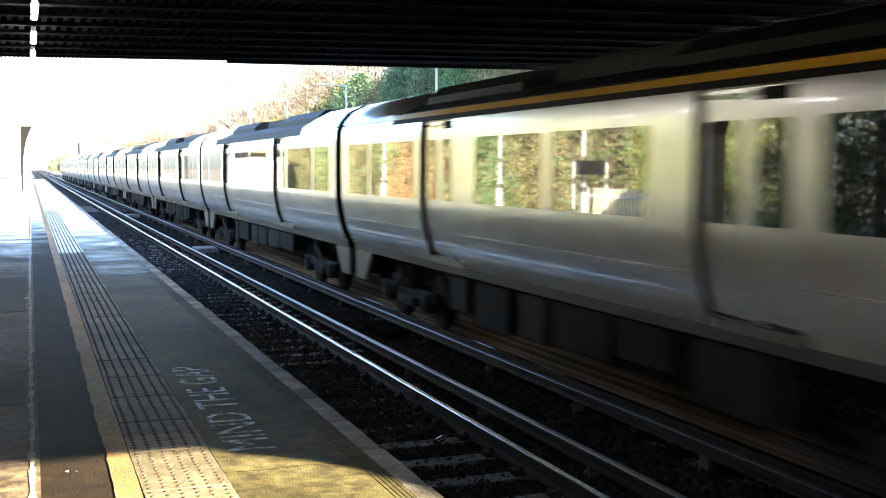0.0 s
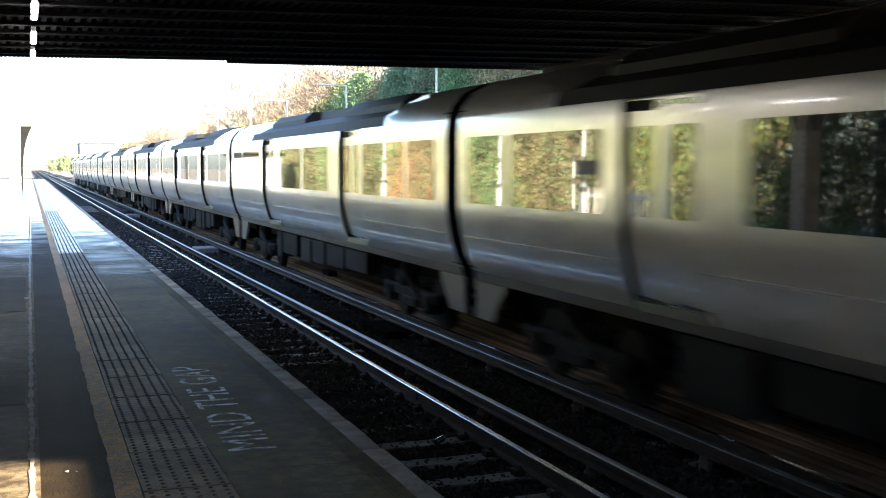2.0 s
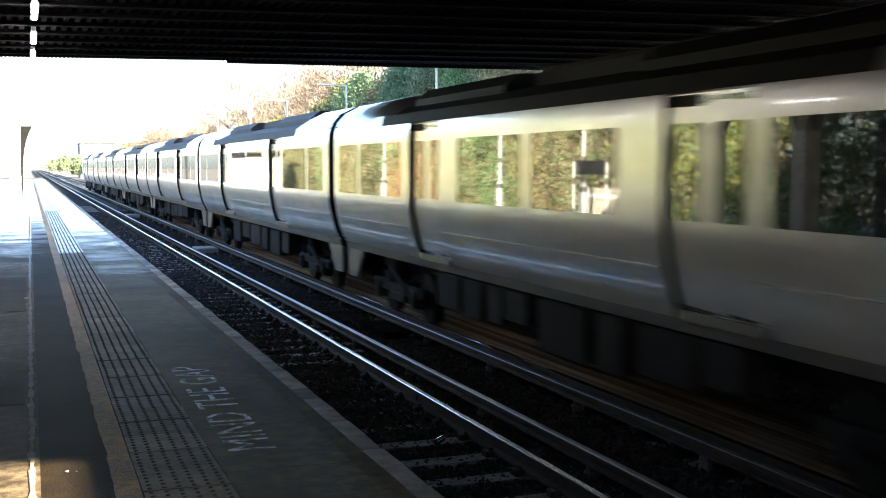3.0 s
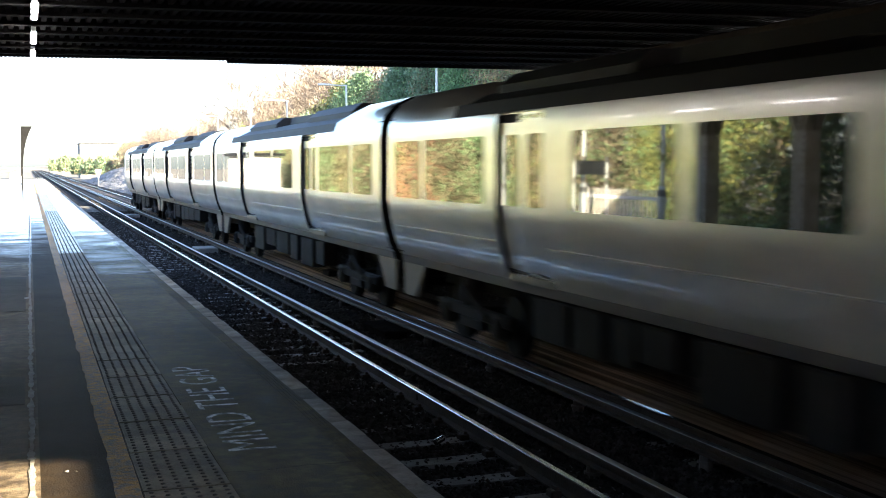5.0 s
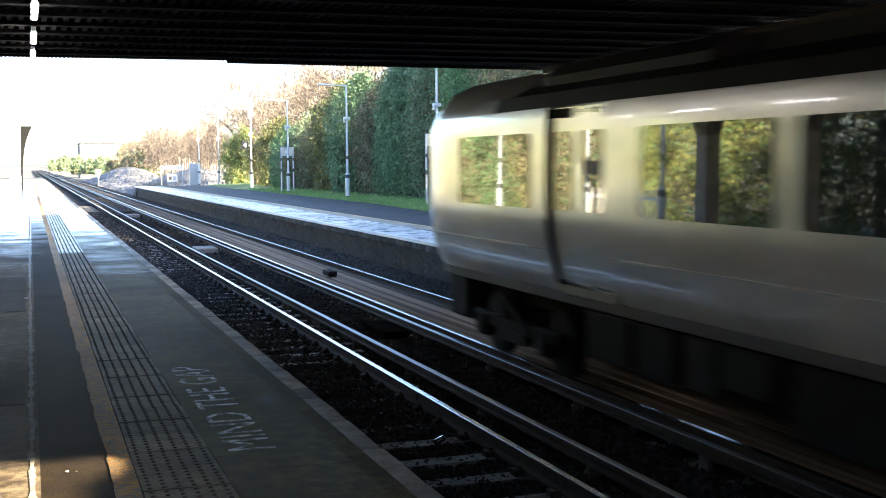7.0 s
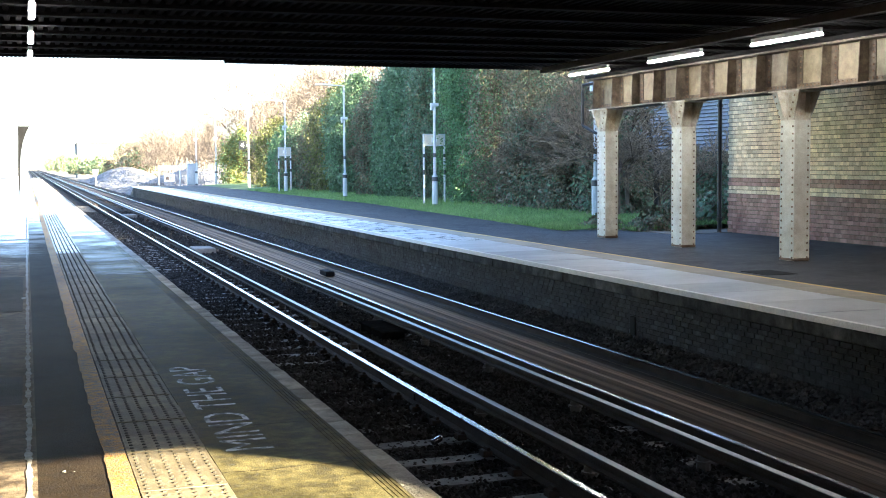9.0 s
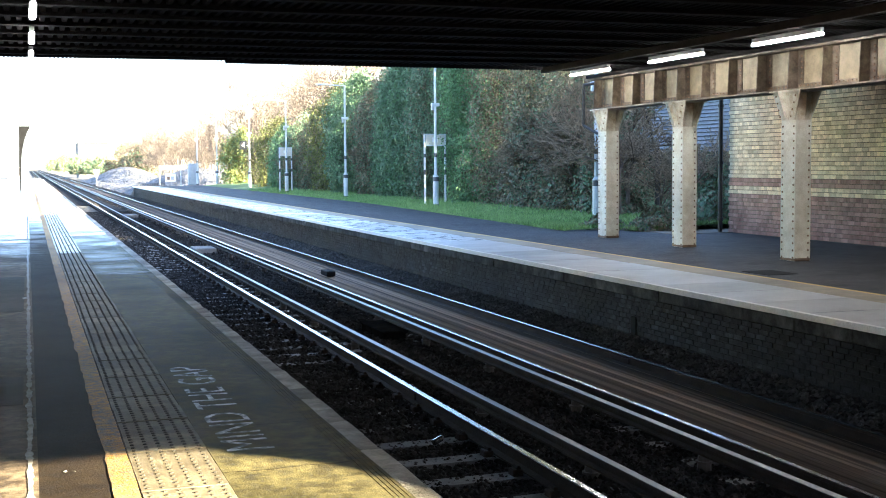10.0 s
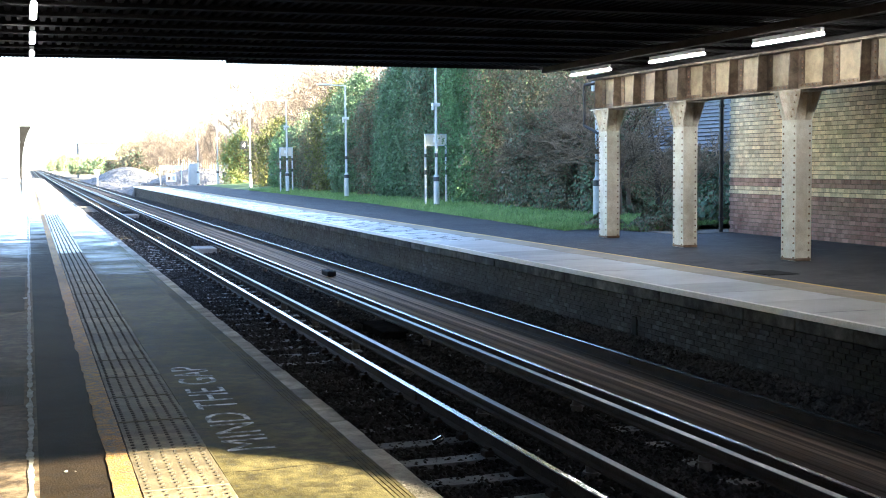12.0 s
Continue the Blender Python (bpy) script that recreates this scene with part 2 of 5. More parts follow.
M_UNDER = surf("train_underframe", (0.006, 0.0057, 0.0054), (0.014, 0.013, 0.012), 2, 0.85, 20, 0.2, spec=0.12)
M_BOXG = surf("train_box_grey", (0.009, 0.0088, 0.0085), (0.022, 0.0215, 0.020), 2, 0.85, 20, 0.1, obj=0.5, spec=0.12)
M_GLASS = surf("train_window", (0.012, 0.014, 0.014), (0.02, 0.022, 0.022), 1, 0.03, 10, 0.0)
M_GLASS.node_tree.nodes["Principled BSDF"].inputs["IOR"].default_value = 2.4
M_DOOR = surf("train_door", (0.28, 0.305, 0.32), (0.34, 0.365, 0.38), 0.5, 0.2, 3, 0.0, metal=0.75, coat=0.4)
M_TYELLOW = surf("train_yellow", (0.75, 0.42, 0.02), (0.85, 0.5, 0.04), 1, 0.35, 10, 0.0, coat=0.4)


# ---- mesh helpers ----
def as_mesh(name, verts, faces, mats=(), index=None, smooth=False):
    me = bpy.data.meshes.new(name)
    me.from_pydata([tuple(v) for v in verts], [], [tuple(f) for f in faces])
    for m in mats if isinstance(mats, (list, tuple)) else (mats,):
        me.materials.append(m)
    if index is not None:
        me.polygons.foreach_set("material_index", index)
    if smooth:
        me.polygons.foreach_set("use_smooth", [True] * len(me.polygons))
    me.update()
    return me


class Build:
    """Collects boxes, prisms and tubes into one mesh."""

    def __init__(self):
        self.v, self.f, self.i = [], [], []

    def add(self, verts, faces, mat=0):
        k = len(self.v)
        self.v += [tuple(p) for p in verts]
        self.f += [tuple(a + k for a in f) for f in faces]
        self.i += [mat] * len(faces)
        return self

    def box(self, x0, x1, y0, y1, z0, z1, mat=0, cut=0.0):
        if cut <= 0:
            p = [(x, y, z) for z in (z0, z1) for y in (y0, y1) for x in (x0, x1)]
            return self.add(p, [(0, 2, 3, 1), (4, 5, 7, 6), (0, 1, 5, 4), (2, 6, 7, 3), (0, 4, 6, 2), (1, 3, 7, 5)], mat)
        bm = bmesh.new()
        bmesh.ops.create_cube(bm, size=1, matrix=Matrix.LocRotScale(((x0 + x1) / 2, (y0 + y1) / 2, (z0 + z1) / 2), None, (x1 - x0, y1 - y0, z1 - z0)))
        bmesh.ops.bevel(bm, geom=bm.edges[:], offset=cut, segments=1, affect="EDGES")
        bm.verts.index_update()
        self.add([v.co[:] for v in bm.verts], [[v.index for v in f.verts] for f in bm.faces], mat)
        bm.free()
        return self

    def tube(self, a, b, r0, r1=None, sides=8, mat=0, caps=True):
        r1 = r0 if r1 is None else r1
        a, b = Vector(a), Vector(b)
        q = (b - a).to_track_quat("Z", "Y")
        ring = []
        for c, r in ((a, r0), (b, r1)):
            ring += [c + q @ Vector((r * math.cos(2 * math.pi * k / sides), r * math.sin(2 * math.pi * k / sides), 0)) for k in range(sides)]
        faces = [(k, (k + 1) % sides, sides + (k + 1) % sides, sides + k) for k in range(sides)]
        if caps:
            faces += [tuple(range(sides - 1, -1, -1)), tuple(range(sides, 2 * sides))]
        return self.add(ring, faces, mat)

    def extrude(self, outline, y0, y1, mat=0, caps=True, mats=None):
        """A closed outline of (x, z) drawn from y0 to y1."""
        n = len(outline)
        p = [(x, y0, z) for x, z in outline] + [(x, y1, z) for x, z in outline]
        for k in range(n):
            self.add([p[k], p[(k + 1) % n], p[n + (k + 1) % n], p[n + k]], [(0, 1, 2, 3)], mats[k] if mats else mat)
        if caps:
            self.add(p[:n], [tuple(range(n - 1, -1, -1))], mat).add(p[n:], [tuple(range(n))], mat)
        return self

    def mesh(self, name, mats, smooth=False):
        return as_mesh(name, self.v, self.f, mats, self.i, smooth)


def thing(name, data, label="", category="", group="", kind="", at=None):
    ob = new(name, data)
    if at is not None:
        ob.matrix_basis = at
    return tagged(ob, label, category, group, kind)


def part(name, data, parent, label="", at=None, kind=""):
    ob = new(name, data)
    ob.parent = parent
    if at is not None:
        ob.matrix_basis = at
    return tagged(ob, label, kind=kind)


def empty(name, label, category, group="", at=None):
    return thing(name, None, label, category, group, at=at)


# ---- ground, track bed ----
Y0, Y1 = -60.0, 330.0
b = Build()
gx = [-3000, -400, -60, -14.2, -14.0, 0.4, 0.5, 6.2, 6.3, 14.2, 22, 60, 400, 3000]
gz = [-0.6, -0.6, -0.2, 0.5, -0.5, -0.5, -0.42, -0.42, -0.5, -0.5, 1.6, 2.5, 2.0, -0.6]
ys = [-3000, -300, -60, 0, 60, 120, 200, 330, 800, 4500]
vv = [(x, y, z) for y in ys for x, z in zip(gx, gz)]
n = len(gx)
ff = [(j * n + i, j * n + i + 1, (j + 1) * n + i + 1, (j + 1) * n + i) for j in range(len(ys) - 1) for i in range(n - 1)]
thing("ground", as_mesh("ground", vv, ff, M_GROUND), "bare earth ground reaching to the horizon", "ground", kind="structure")


def stones(name, x0, x1, y0, y1, z, count, size, parent, seed, slope=0.0, mat=None):
    """Loose angular ballast stones strewn over a strip."""
    rng = np.random.default_rng(seed)
    base = np.array([(1, 0, -.3), (-.5, .85, -.35), (-.5, -.85, -.3), (.1, .1, .75), (.65, .6, .3), (-.7, 0.1, .35), (.6, -.6, .25)])
    tri = np.array([(0, 4, 6), (4, 3, 6), (0, 1, 4), (1, 5, 4), (5, 3, 4), (1, 2, 5), (2, 6, 5), (5, 6, 3), (2, 0, 6)])
    c = np.stack([rng.uniform(x0, x1, count), rng.uniform(y0, y1, count), np.full(count, z)], 1)
    c[:, 2] += (c[:, 0] - x0) / (x1 - x0) * slope + rng.uniform(-0.015, 0.015, count)
    a = rng.uniform(0, 6.28, count)
    s = size * rng.uniform(0.55, 1.25, (count, 3))
    v = base[None] * s[:, None] * rng.uniform(0.75, 1.25, (count, 7, 1))
    ca, sa = np.cos(a)[:, None], np.sin(a)[:, None]
    w = np.stack([v[..., 0] * ca - v[..., 1] * sa, v[..., 0] * sa + v[..., 1] * ca, v[..., 2]], 2) + c[:, None]
    f = (tri[None] + 7 * np.arange(count)[:, None, None]).reshape(-1, 3)
    me = bpy.data.meshes.new(name)
    me.from_pydata(w.reshape(-1, 3).tolist(), [], f.tolist())
    me.materials.append(mat or M_BALLAST)
    return part(name, me, parent, kind="stuff")


bed = Build()
prof = [(-0.1, -0.55), (6.6, -0.55), (6.62, 0.02), (6.2, -0.09), (5.85, -0.17), (4.3, -0.24), (3.8, -0.21), (2.9, -0.21), (2.2, -0.26), (0.9, -0.26), (0.4, -0.22), (-0.1, -0.16)]
bed.extrude(prof, Y0, Y1 + 600)
track_bed = thing("track_bed", bed.mesh("track_bed", [M_BALLAST]), "dark grey stone ballast bed under two tracks", "ballast", kind="structure")
stones("ballast_stone", 0.1, 4.15, 6, 12.2, -0.205, 12000, 0.033, track_bed, 1)
stones("ballast_stone", 0.1, 4.15, 12.2, 17, -0.185, 12000, 0.036, track_bed, 7)
stones("ballast_stone", 2.4, 3.75, 6, 18, -0.155, 9000, 0.034, track_bed, 8)
stones("ballast_stone", 0.1, 4.15, 17, 34, -0.195, 24000, 0.040, track_bed, 5)
stones("ballast_stone", 0.1, 4.2, 34, 80, -0.2, 18000, 0.055, track_bed, 2)
stones("ballast_stone", 5.92, 6.58, 8, 34, -0.15, 10000, 0.036, track_bed, 3, 0.2, M_SCREE)
stones("ballast_stone", 5.92, 6.58, 34, 106, -0.15, 10000, 0.05, track_bed, 4, 0.22, M_SCREE)
rb = random.Random(12)
bedplate = Build().extrude([(4.40, -0.24), (5.72, -0.24)] + [(5.72 - 1.32 * k / 22, -0.135 + rb.uniform(-0.045, 0.045)) for k in range(23)], Y0, Y1)
thing("track_infill", bedplate.mesh("track_infill", [M_BED]), "rust-brown dusty infill between the far rails", "track bed", kind="structure")

RAILS = (0.765, 2.27, 4.31, 5.815)
rail_prof = [(-0.07, -0.16), (0.07, -0.16), (0.07, -0.145), (0.012, -0.125), (0.010, -0.04), (0.035, -0.03), (0.035, -0.006), (0.028, 0), (-0.028, 0), (-0.035, -0.006), (-0.035, -0.03), (-0.010, -0.04), (-0.012, -0.125), (-0.07, -0.145)]
head_prof = [(0.010, -0.042), (0.035, -0.03), (0.035, -0.006), (0.028, 0), (-0.028, 0), (-0.035, -0.006), (-0.035, -0.03), (-0.010, -0.042)]
web_prof = [(-0.07, -0.16), (0.07, -0.16), (0.07, -0.145), (0.012, -0.125), (0.009, -0.041), (-0.009, -0.041), (-0.012, -0.125), (-0.07, -0.145)]
fish_me = Build().box(-0.035, -0.012, -0.3, 0.3, -0.12, -0.045, 0, 0.004).box(0.012, 0.035, -0.3, 0.3, -0.12, -0.045, 0, 0.004).mesh("fishplate", [M_RAIL])
for x in RAILS:
    ob = empty("running_rail", "running rail, rusty sides and a polished steel top", "rail", "running rails")
    part("rail_head", Build().extrude([(x + px, pz) for px, pz in head_prof], Y0, Y1 + 500, mats=[0, 0, 1, 1, 1, 0, 0, 0]).mesh("rail_head", [M_RAIL, M_SHINE]), ob, "polished rail head")
    part("rail_web", Build().extrude([(x + px, pz) for px, pz in web_prof], Y0, Y1 + 500).mesh("rail_web", [M_RAIL]), ob)
    for k in range(5):
        part("fishplate", fish_me, ob, at=pose(x, 13.3 + 18.3 * k + 0.4 * x, 0))
cond_prof = [(-0.06, -0.12), (0.06, -0.12), (0.06, -0.10), (0.02, -0.085), (0.02, -0.05), (0.04, -0.04), (0.04, -0.005), (0.035, 0), (-0.035, 0), (-0.04, -0.005), (-0.04, -0.04), (-0.02, -0.05), (-0.02, -0.085), (-0.06, -0.10)]
pot_me = Build().tube((0, 0, -0.19), (0, 0, -0.05), 0.07, 0.06, 10).tube((0, 0, -0.12), (0, 0, -0.10), 0.085, 0.085, 10).mesh("insulator", [M_POT])
for x in (2.71, 3.87):
    ob = empty("conductor_rail", "raised third rail on stubby insulators", "rail", "conductor rails")
    part("rail_bar", Build().extrude([(x + px, pz + 0.076) for px, pz in cond_prof], Y0, Y1 + 300, mats=[0] * 6 + [1, 1, 1] + [0] * 5).mesh("rail_bar", [M_RAIL, M_COND]), ob)
    for k in range(40):
        part("insulator", pot_me, ob, at=pose(x, 7.2 + 2.84 * k, 0))

# ---- sleepers with rail chairs ----
sl = Build()
sl.extrude([(-1.25, -0.30), (1.25, -0.30), (1.25, -0.19), (1.22, -0.17), (0.35, -0.185), (-0.35, -0.185), (-1.22, -0.17), (-1.25, -0.19)], -0.125, 0.125)
sleeper_me = sl.mesh("sleeper", [M_SLEEPER])
ch = Build()
for s in (-0.7525, 0.7525):
    for d in (-1, 1):
        ch.box(s + d * 0.12 - 0.05, s + d * 0.12 + 0.05, -0.07, 0.07, -0.19, -0.12, 0, 0.01)
        ch.tube((s + d * 0.11, -0.05, -0.11), (s + d * 0.11, 0.05, -0.11), 0.022, sides=6)
chair_me = []
for q_ in range(4):
    k_ = len(ch.v) // 4
    chair_me.append(as_mesh("rail_chair", ch.v[q_ * k_:(q_ + 1) * k_], [tuple(a - q_ * k_ for a in f) for f in ch.f if q_ * k_ <= f[0] < (q_ + 1) * k_], M_RAIL))
for k in range(110):
    y = 6.525 + 0.785 * k
    ob = thing("sleeper", sleeper_me, "grey concrete sleeper half sunk in dark ballast", "sleeper", "sleepers of the near track", at=pose(1.5175 + 0.012 * math.sin(k * 2.1), y, 0, 0, 0, 0.6 * math.sin(k * 1.3)))
    for me in chair_me[(0 if y < 50 else 2):]:
        part("rail_chair", me, ob)
for k in range(60):
    thing("sleeper", sleeper_me, "grey concrete sleeper half sunk in dark ballast", "sleeper", "sleepers of the far track", at=pose(5.0625 - 0.02, 8.0 + 0.785 * k, -0.02))

# ---- near platform ----
NP0, NP1 = -40.0, 182.0


def strip(name, x0, x1, y0, y1, z0, z1, mat, label="", category="platform surface", kind="structure"):
    return thing(name, Build().box(x0, x1, y0, y1, z0, z1).mesh(name, [mat]), label, category, kind=kind)


strip("platform_near", -14.0, -0.12, NP0, NP1, -0.5, PLAT - 0.06, M_MORTAR, "dark brick body of the near platform", "platform")
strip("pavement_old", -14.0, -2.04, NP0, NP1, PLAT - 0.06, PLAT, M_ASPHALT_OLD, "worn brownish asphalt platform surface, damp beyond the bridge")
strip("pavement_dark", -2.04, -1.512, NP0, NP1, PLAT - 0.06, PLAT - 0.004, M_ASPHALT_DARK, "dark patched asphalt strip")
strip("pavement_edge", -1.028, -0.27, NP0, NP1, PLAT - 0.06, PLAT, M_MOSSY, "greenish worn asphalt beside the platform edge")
rnd = random.Random(5)
# ragged pale seam between two asphalt layings
vs, fs = [], []
for k in range(900):
    y = 5.0 + k * 0.045 * (1 + k * 0.0016)
    c = -2.085 + 0.012 * noise.noise((y * 1.3, 0, 0)) + 0.008 * noise.noise((y * 7, 3, 0))
    w = max(0.004, 0.017 + 0.016 * noise.noise((y * 4.1, 7, 0)) + rnd.uniform(-0.006, 0.006))
    vs += [(c - w, y, PLAT + 0.004), (c + w, y, PLAT + 0.004)]
    if k:
        fs.append((2 * k - 2, 2 * k - 1, 2 * k + 1, 2 * k))
thing("seam", as_mesh("seam", vs, fs, M_SEAM), "ragged pale mortar seam in the asphalt", "seam", kind="structure")
vs, fs = [], []
for k in range(500):
    y = 4.0 + k * 0.12 * (1 + k * 0.005)
    a, c = -1.655 + 0.018 * noise.noise((y * 1.7, 0, 5)) + rnd.uniform(-0.006, 0.006), -1.518 + rnd.uniform(-0.002, 0.002)
    vs += [(a, y, PLAT + 0.002), (c, y, PLAT + 0.002)]
    if k:
        fs.append((2 * k - 2, 2 * k - 1, 2 * k + 1, 2 * k))
thing("yellow_line", as_mesh("yellow_line", vs, fs, M_YELLOW), "worn yellow safety line along the platform", "painted line", kind="structure")
patch = Build().box(-3.2, -2.13, 9.7, 11.0, PLAT, PLAT + 0.003).box(-3.4, -2.14, 16, 21, PLAT, PLAT + 0.003)
thing("asphalt_patch", patch.mesh("asphalt_patch", [M_ASPHALT]), "grey asphalt repair patches", "patch", kind="structure")

# tactile slabs with raised blisters
slab = Build().box(-0.239, 0.239, -0.237, 0.237, -0.06, 0.0)
for i in range(6):
    for j in range(6):
        cx, cy = -0.2 + 0.08 * i, -0.2 + 0.08 * j
        ring = [(cx + r * math.cos(a * math.pi / 3), cy + r * math.sin(a * math.pi / 3), z) for r, z in ((0.015, 0.0), (0.010, 0.006)) for a in range(6)]
        slab.add(ring, [(a, (a + 1) % 6, 6 + (a + 1) % 6, 6 + a) for a in range(6)] + [tuple(range(6, 12))], 1)
slab_me = slab.mesh("tactile_slab", [M_TACTILE, M_BLISTER])
damp_me = slab.mesh("tactile_slab_damp", [M_TACTILE_DAMP, M_BLISTER])
tactile = empty("tactile_paving", "grey blister paving strip with dark studs along the platform", "tactile paving")
for k in range(100):
    y = 4.2 + 0.48 * k
    part("slab", slab_me if y < 26.5 else damp_me, tactile, at=pose(-1.27 + 0.002 * math.sin(k * 5.1), y, PLAT + 0.001 + 0.002 * math.sin(k * 3.3), 0.25 * math.sin(k * 1.9)))
b = Build()
for k in range(100, 368):
    b.box(-1.509, -1.031, 3.963 + 0.48 * k, 4.437 + 0.48 * k, PLAT - 0.06, PLAT)
part("slab_run", b.mesh("slab_run", [M_TACTILE_DAMP]), tactile, kind="stuff")

# cracks and joints across the asphalt, scuffs and litter
cr = random.Random(8)
for y in (7.1, 8.35, 10.2, 12.6, 14.4, 17.5, 20.1, 23.0):
    vs, fs = [], []
    wob = cr.uniform(0, 9)
    for k in range(27):
        x = -1.05 + 0.78 * k / 26
        yy = y + 0.05 * noise.noise((x * 3, wob, 0)) + 0.012 * noise.noise((x * 19, wob, 1))
        w = 0.004 + 0.004 * abs(noise.noise((x * 9, wob, 4)))
        vs += [(x, yy - w, PLAT + 0.0015), (x, yy + w, PLAT + 0.0015)]
        if k:
            fs.append((2 * k - 2, 2 * k, 2 * k + 1, 2 * k - 1))
    thing("crack", as_mesh("crack", vs, fs, M_ASPHALT_DARK), "thin dark crack across the platform asphalt", "crack", "cracks in the asphalt", "structure")


def splat(x, y, r, mat, seed, label, category):
    q = random.Random(seed)
    pts_ = [(x + r * q.uniform(0.45, 1.3) * math.cos(a * 0.4488), y + 2.2 * r * q.uniform(0.45, 1.3) * math.sin(a * 0.4488), PLAT + 0.003 + 0.001 * q.random()) for a in range(14)]
    thing(category.replace(" ", "_"), as_mesh(category, pts_ + [(x, y, PLAT + 0.008)], [(a, (a + 1) % 14, 14) for a in range(14)], mat), label, category)


splat(-1.89, 7.45, 0.013, M_WORN, 1, "small white paper scrap on the asphalt", "litter")
splat(-1.84, 7.43, 0.006, M_WORN, 2, "small white paper scrap on the asphalt", "litter")
splat(-2.13, 17.6, 0.05, M_SEAM, 3, "pale mortar splash on the asphalt", "splash")


# grooved strip and coping stones
g = Build()
for k in range(5):
    g.box(-0.27 + 0.028 * k, -0.249 + 0.028 * k, NP0, NP1, PLAT - 0.06, PLAT)
g.box(-0.27, -0.13, NP0, NP1, PLAT - 0.06, PLAT - 0.004)
thing("edge_grooves", g.mesh("edge_grooves", [M_MOSSY]), "narrow grooved strip beside the coping", "edging", kind="structure")
coping = empty("coping", "row of weathered stone copings on the platform edge", "coping")
cope_mes = []
for v in range(4):
    bm = bmesh.new()
    bmesh.ops.create_cube(bm, size=1, matrix=Matrix.LocRotScale((-0.065, 0, -0.05), None, (0.15, 0.436, 0.10)))
    bmesh.ops.bevel(bm, geom=bm.edges[:], offset=0.012, segments=1, affect="EDGES")
    for w in bm.verts:
        w.co += Vector((rnd.uniform(-.006, .006), rnd.uniform(-.004, .004), rnd.uniform(-.004, .004)))
    me = bpy.data.meshes.new("coping_stone")
    bm.to_mesh(me)
    bm.free()
    me.materials.append(M_COPE)
    cope_mes.append(me)
for k in range(240):
    part("coping_stone", cope_mes[k % 4], coping, at=pose(rnd.uniform(-0.004, 0.006), 4.0 + 0.45 * k, PLAT + rnd.uniform(-0.003, 0.004)))
part("coping_run", Build().box(-0.13, 0.01, 112, NP1, PLAT - 0.1, PLAT).mesh("coping_run", [M_COPE]), coping, kind="stuff")

# worn painted warning along the edge
def worn_text(body, x, y, size, turn, sx):
    """Painted words, each letter a part of its own."""
    cu = bpy.data.curves.new("lettering", "FONT")
    cu.body, cu.size, cu.align_x, cu.align_y = body, size, "LEFT", "CENTER"
    ob = bpy.data.objects.new("lettering", cu)
    scene.collection.objects.link(ob)
    whole = bpy.data.meshes.new_from_object(ob.evaluated_get(bpy.context.evaluated_depsgraph_get()))
    bpy.data.objects.remove(ob)
    words = empty("painted_warning", "worn white painted warning words on asphalt", "painted lettering", at=pose(x, y, PLAT + 0.004, 0, 0, turn))
    words.scale = (sx, 1, 1)
    bm = bmesh.new()
    bm.from_mesh(whole)
    bmesh.ops.remove_doubles(bm, verts=bm.verts[:], dist=1e-5)
    left = set(bm.faces)
    while left:
        todo, island = [left.pop()], []
        while todo:
            f = todo.pop()
            island.append(f)
            for ed in f.edges:
                for g_ in ed.link_faces:
                    if g_ in left:
                        left.remove(g_)
                        todo.append(g_)
        vs_, fs_ = {}, []
        for f in island:
            fs_.append([vs_.setdefault(v.index, len(vs_)) for v in f.verts])
        bm.verts.ensure_lookup_table()
        part("letter", as_mesh("letter", [bm.verts[i].co[:] for i in vs_], fs_, M_WORN), words)
    bm.free()


worn_text("MIND THE GAP", -0.755, 7.58, 0.44, 90, 1.13)

# ---- far platform ----
FE, FP0, FP1 = 6.45, -40.0, 108.0
strip("platform_far", FE + 0.16, 14.6, FP0, FP1, -0.5, PLAT - 0.06, M_MORTAR, "brick-faced body of the far platform", "platform")
ramp = Build()
ramp.add([(FE + 0.1, FP1, -0.4), (FE + 0.1, FP1, PLAT), (FE + 0.1, FP1 + 5, -0.3), (10, FP1, -0.4), (10, FP1, PLAT), (10, FP1 + 5, -0.3)], [(0, 2, 1), (3, 4, 5), (1, 2, 5, 4)])
thing("platform_ramp", ramp.mesh("platform_ramp", [M_BRICK]), "sloping brick ramp at the platform end", "ramp", kind="structure")
strip("pavement_far", 8.58, 14.6, FP0, FP1, PLAT - 0.06, PLAT, M_ASPHALT_FAR, "dark asphalt surface of the far platform")
strip("tactile_far", 7.95, 8.5, FP0, FP1, PLAT - 0.06, PLAT, M_TACTILE_BUFF, "buff tactile strip on the far platform")
strip("yellow_line_far", 8.5, 8.58, FP0, FP1, PLAT - 0.06, PLAT + 0.002, surf("yellow_line", (0.6, 0.40, 0.08), (0.42, 0.30, 0.09), 5, 0.6, 50, 0.1), "yellow safety line on the far platform", "painted line")
strip("inspection_cover", 8.75, 9.3, 16.45, 17.2, PLAT, PLAT + 0.008, M_BOXG, "grey steel inspection cover in the platform asphalt", "cover")
far_paving = empty("far_paving", "pale grey concrete paving slabs with a white edge", "paving")
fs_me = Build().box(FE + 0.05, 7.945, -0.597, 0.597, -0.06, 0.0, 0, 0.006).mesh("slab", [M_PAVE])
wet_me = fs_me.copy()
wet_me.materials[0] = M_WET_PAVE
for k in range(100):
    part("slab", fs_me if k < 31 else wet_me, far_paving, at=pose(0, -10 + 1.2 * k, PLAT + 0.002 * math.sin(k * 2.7)))
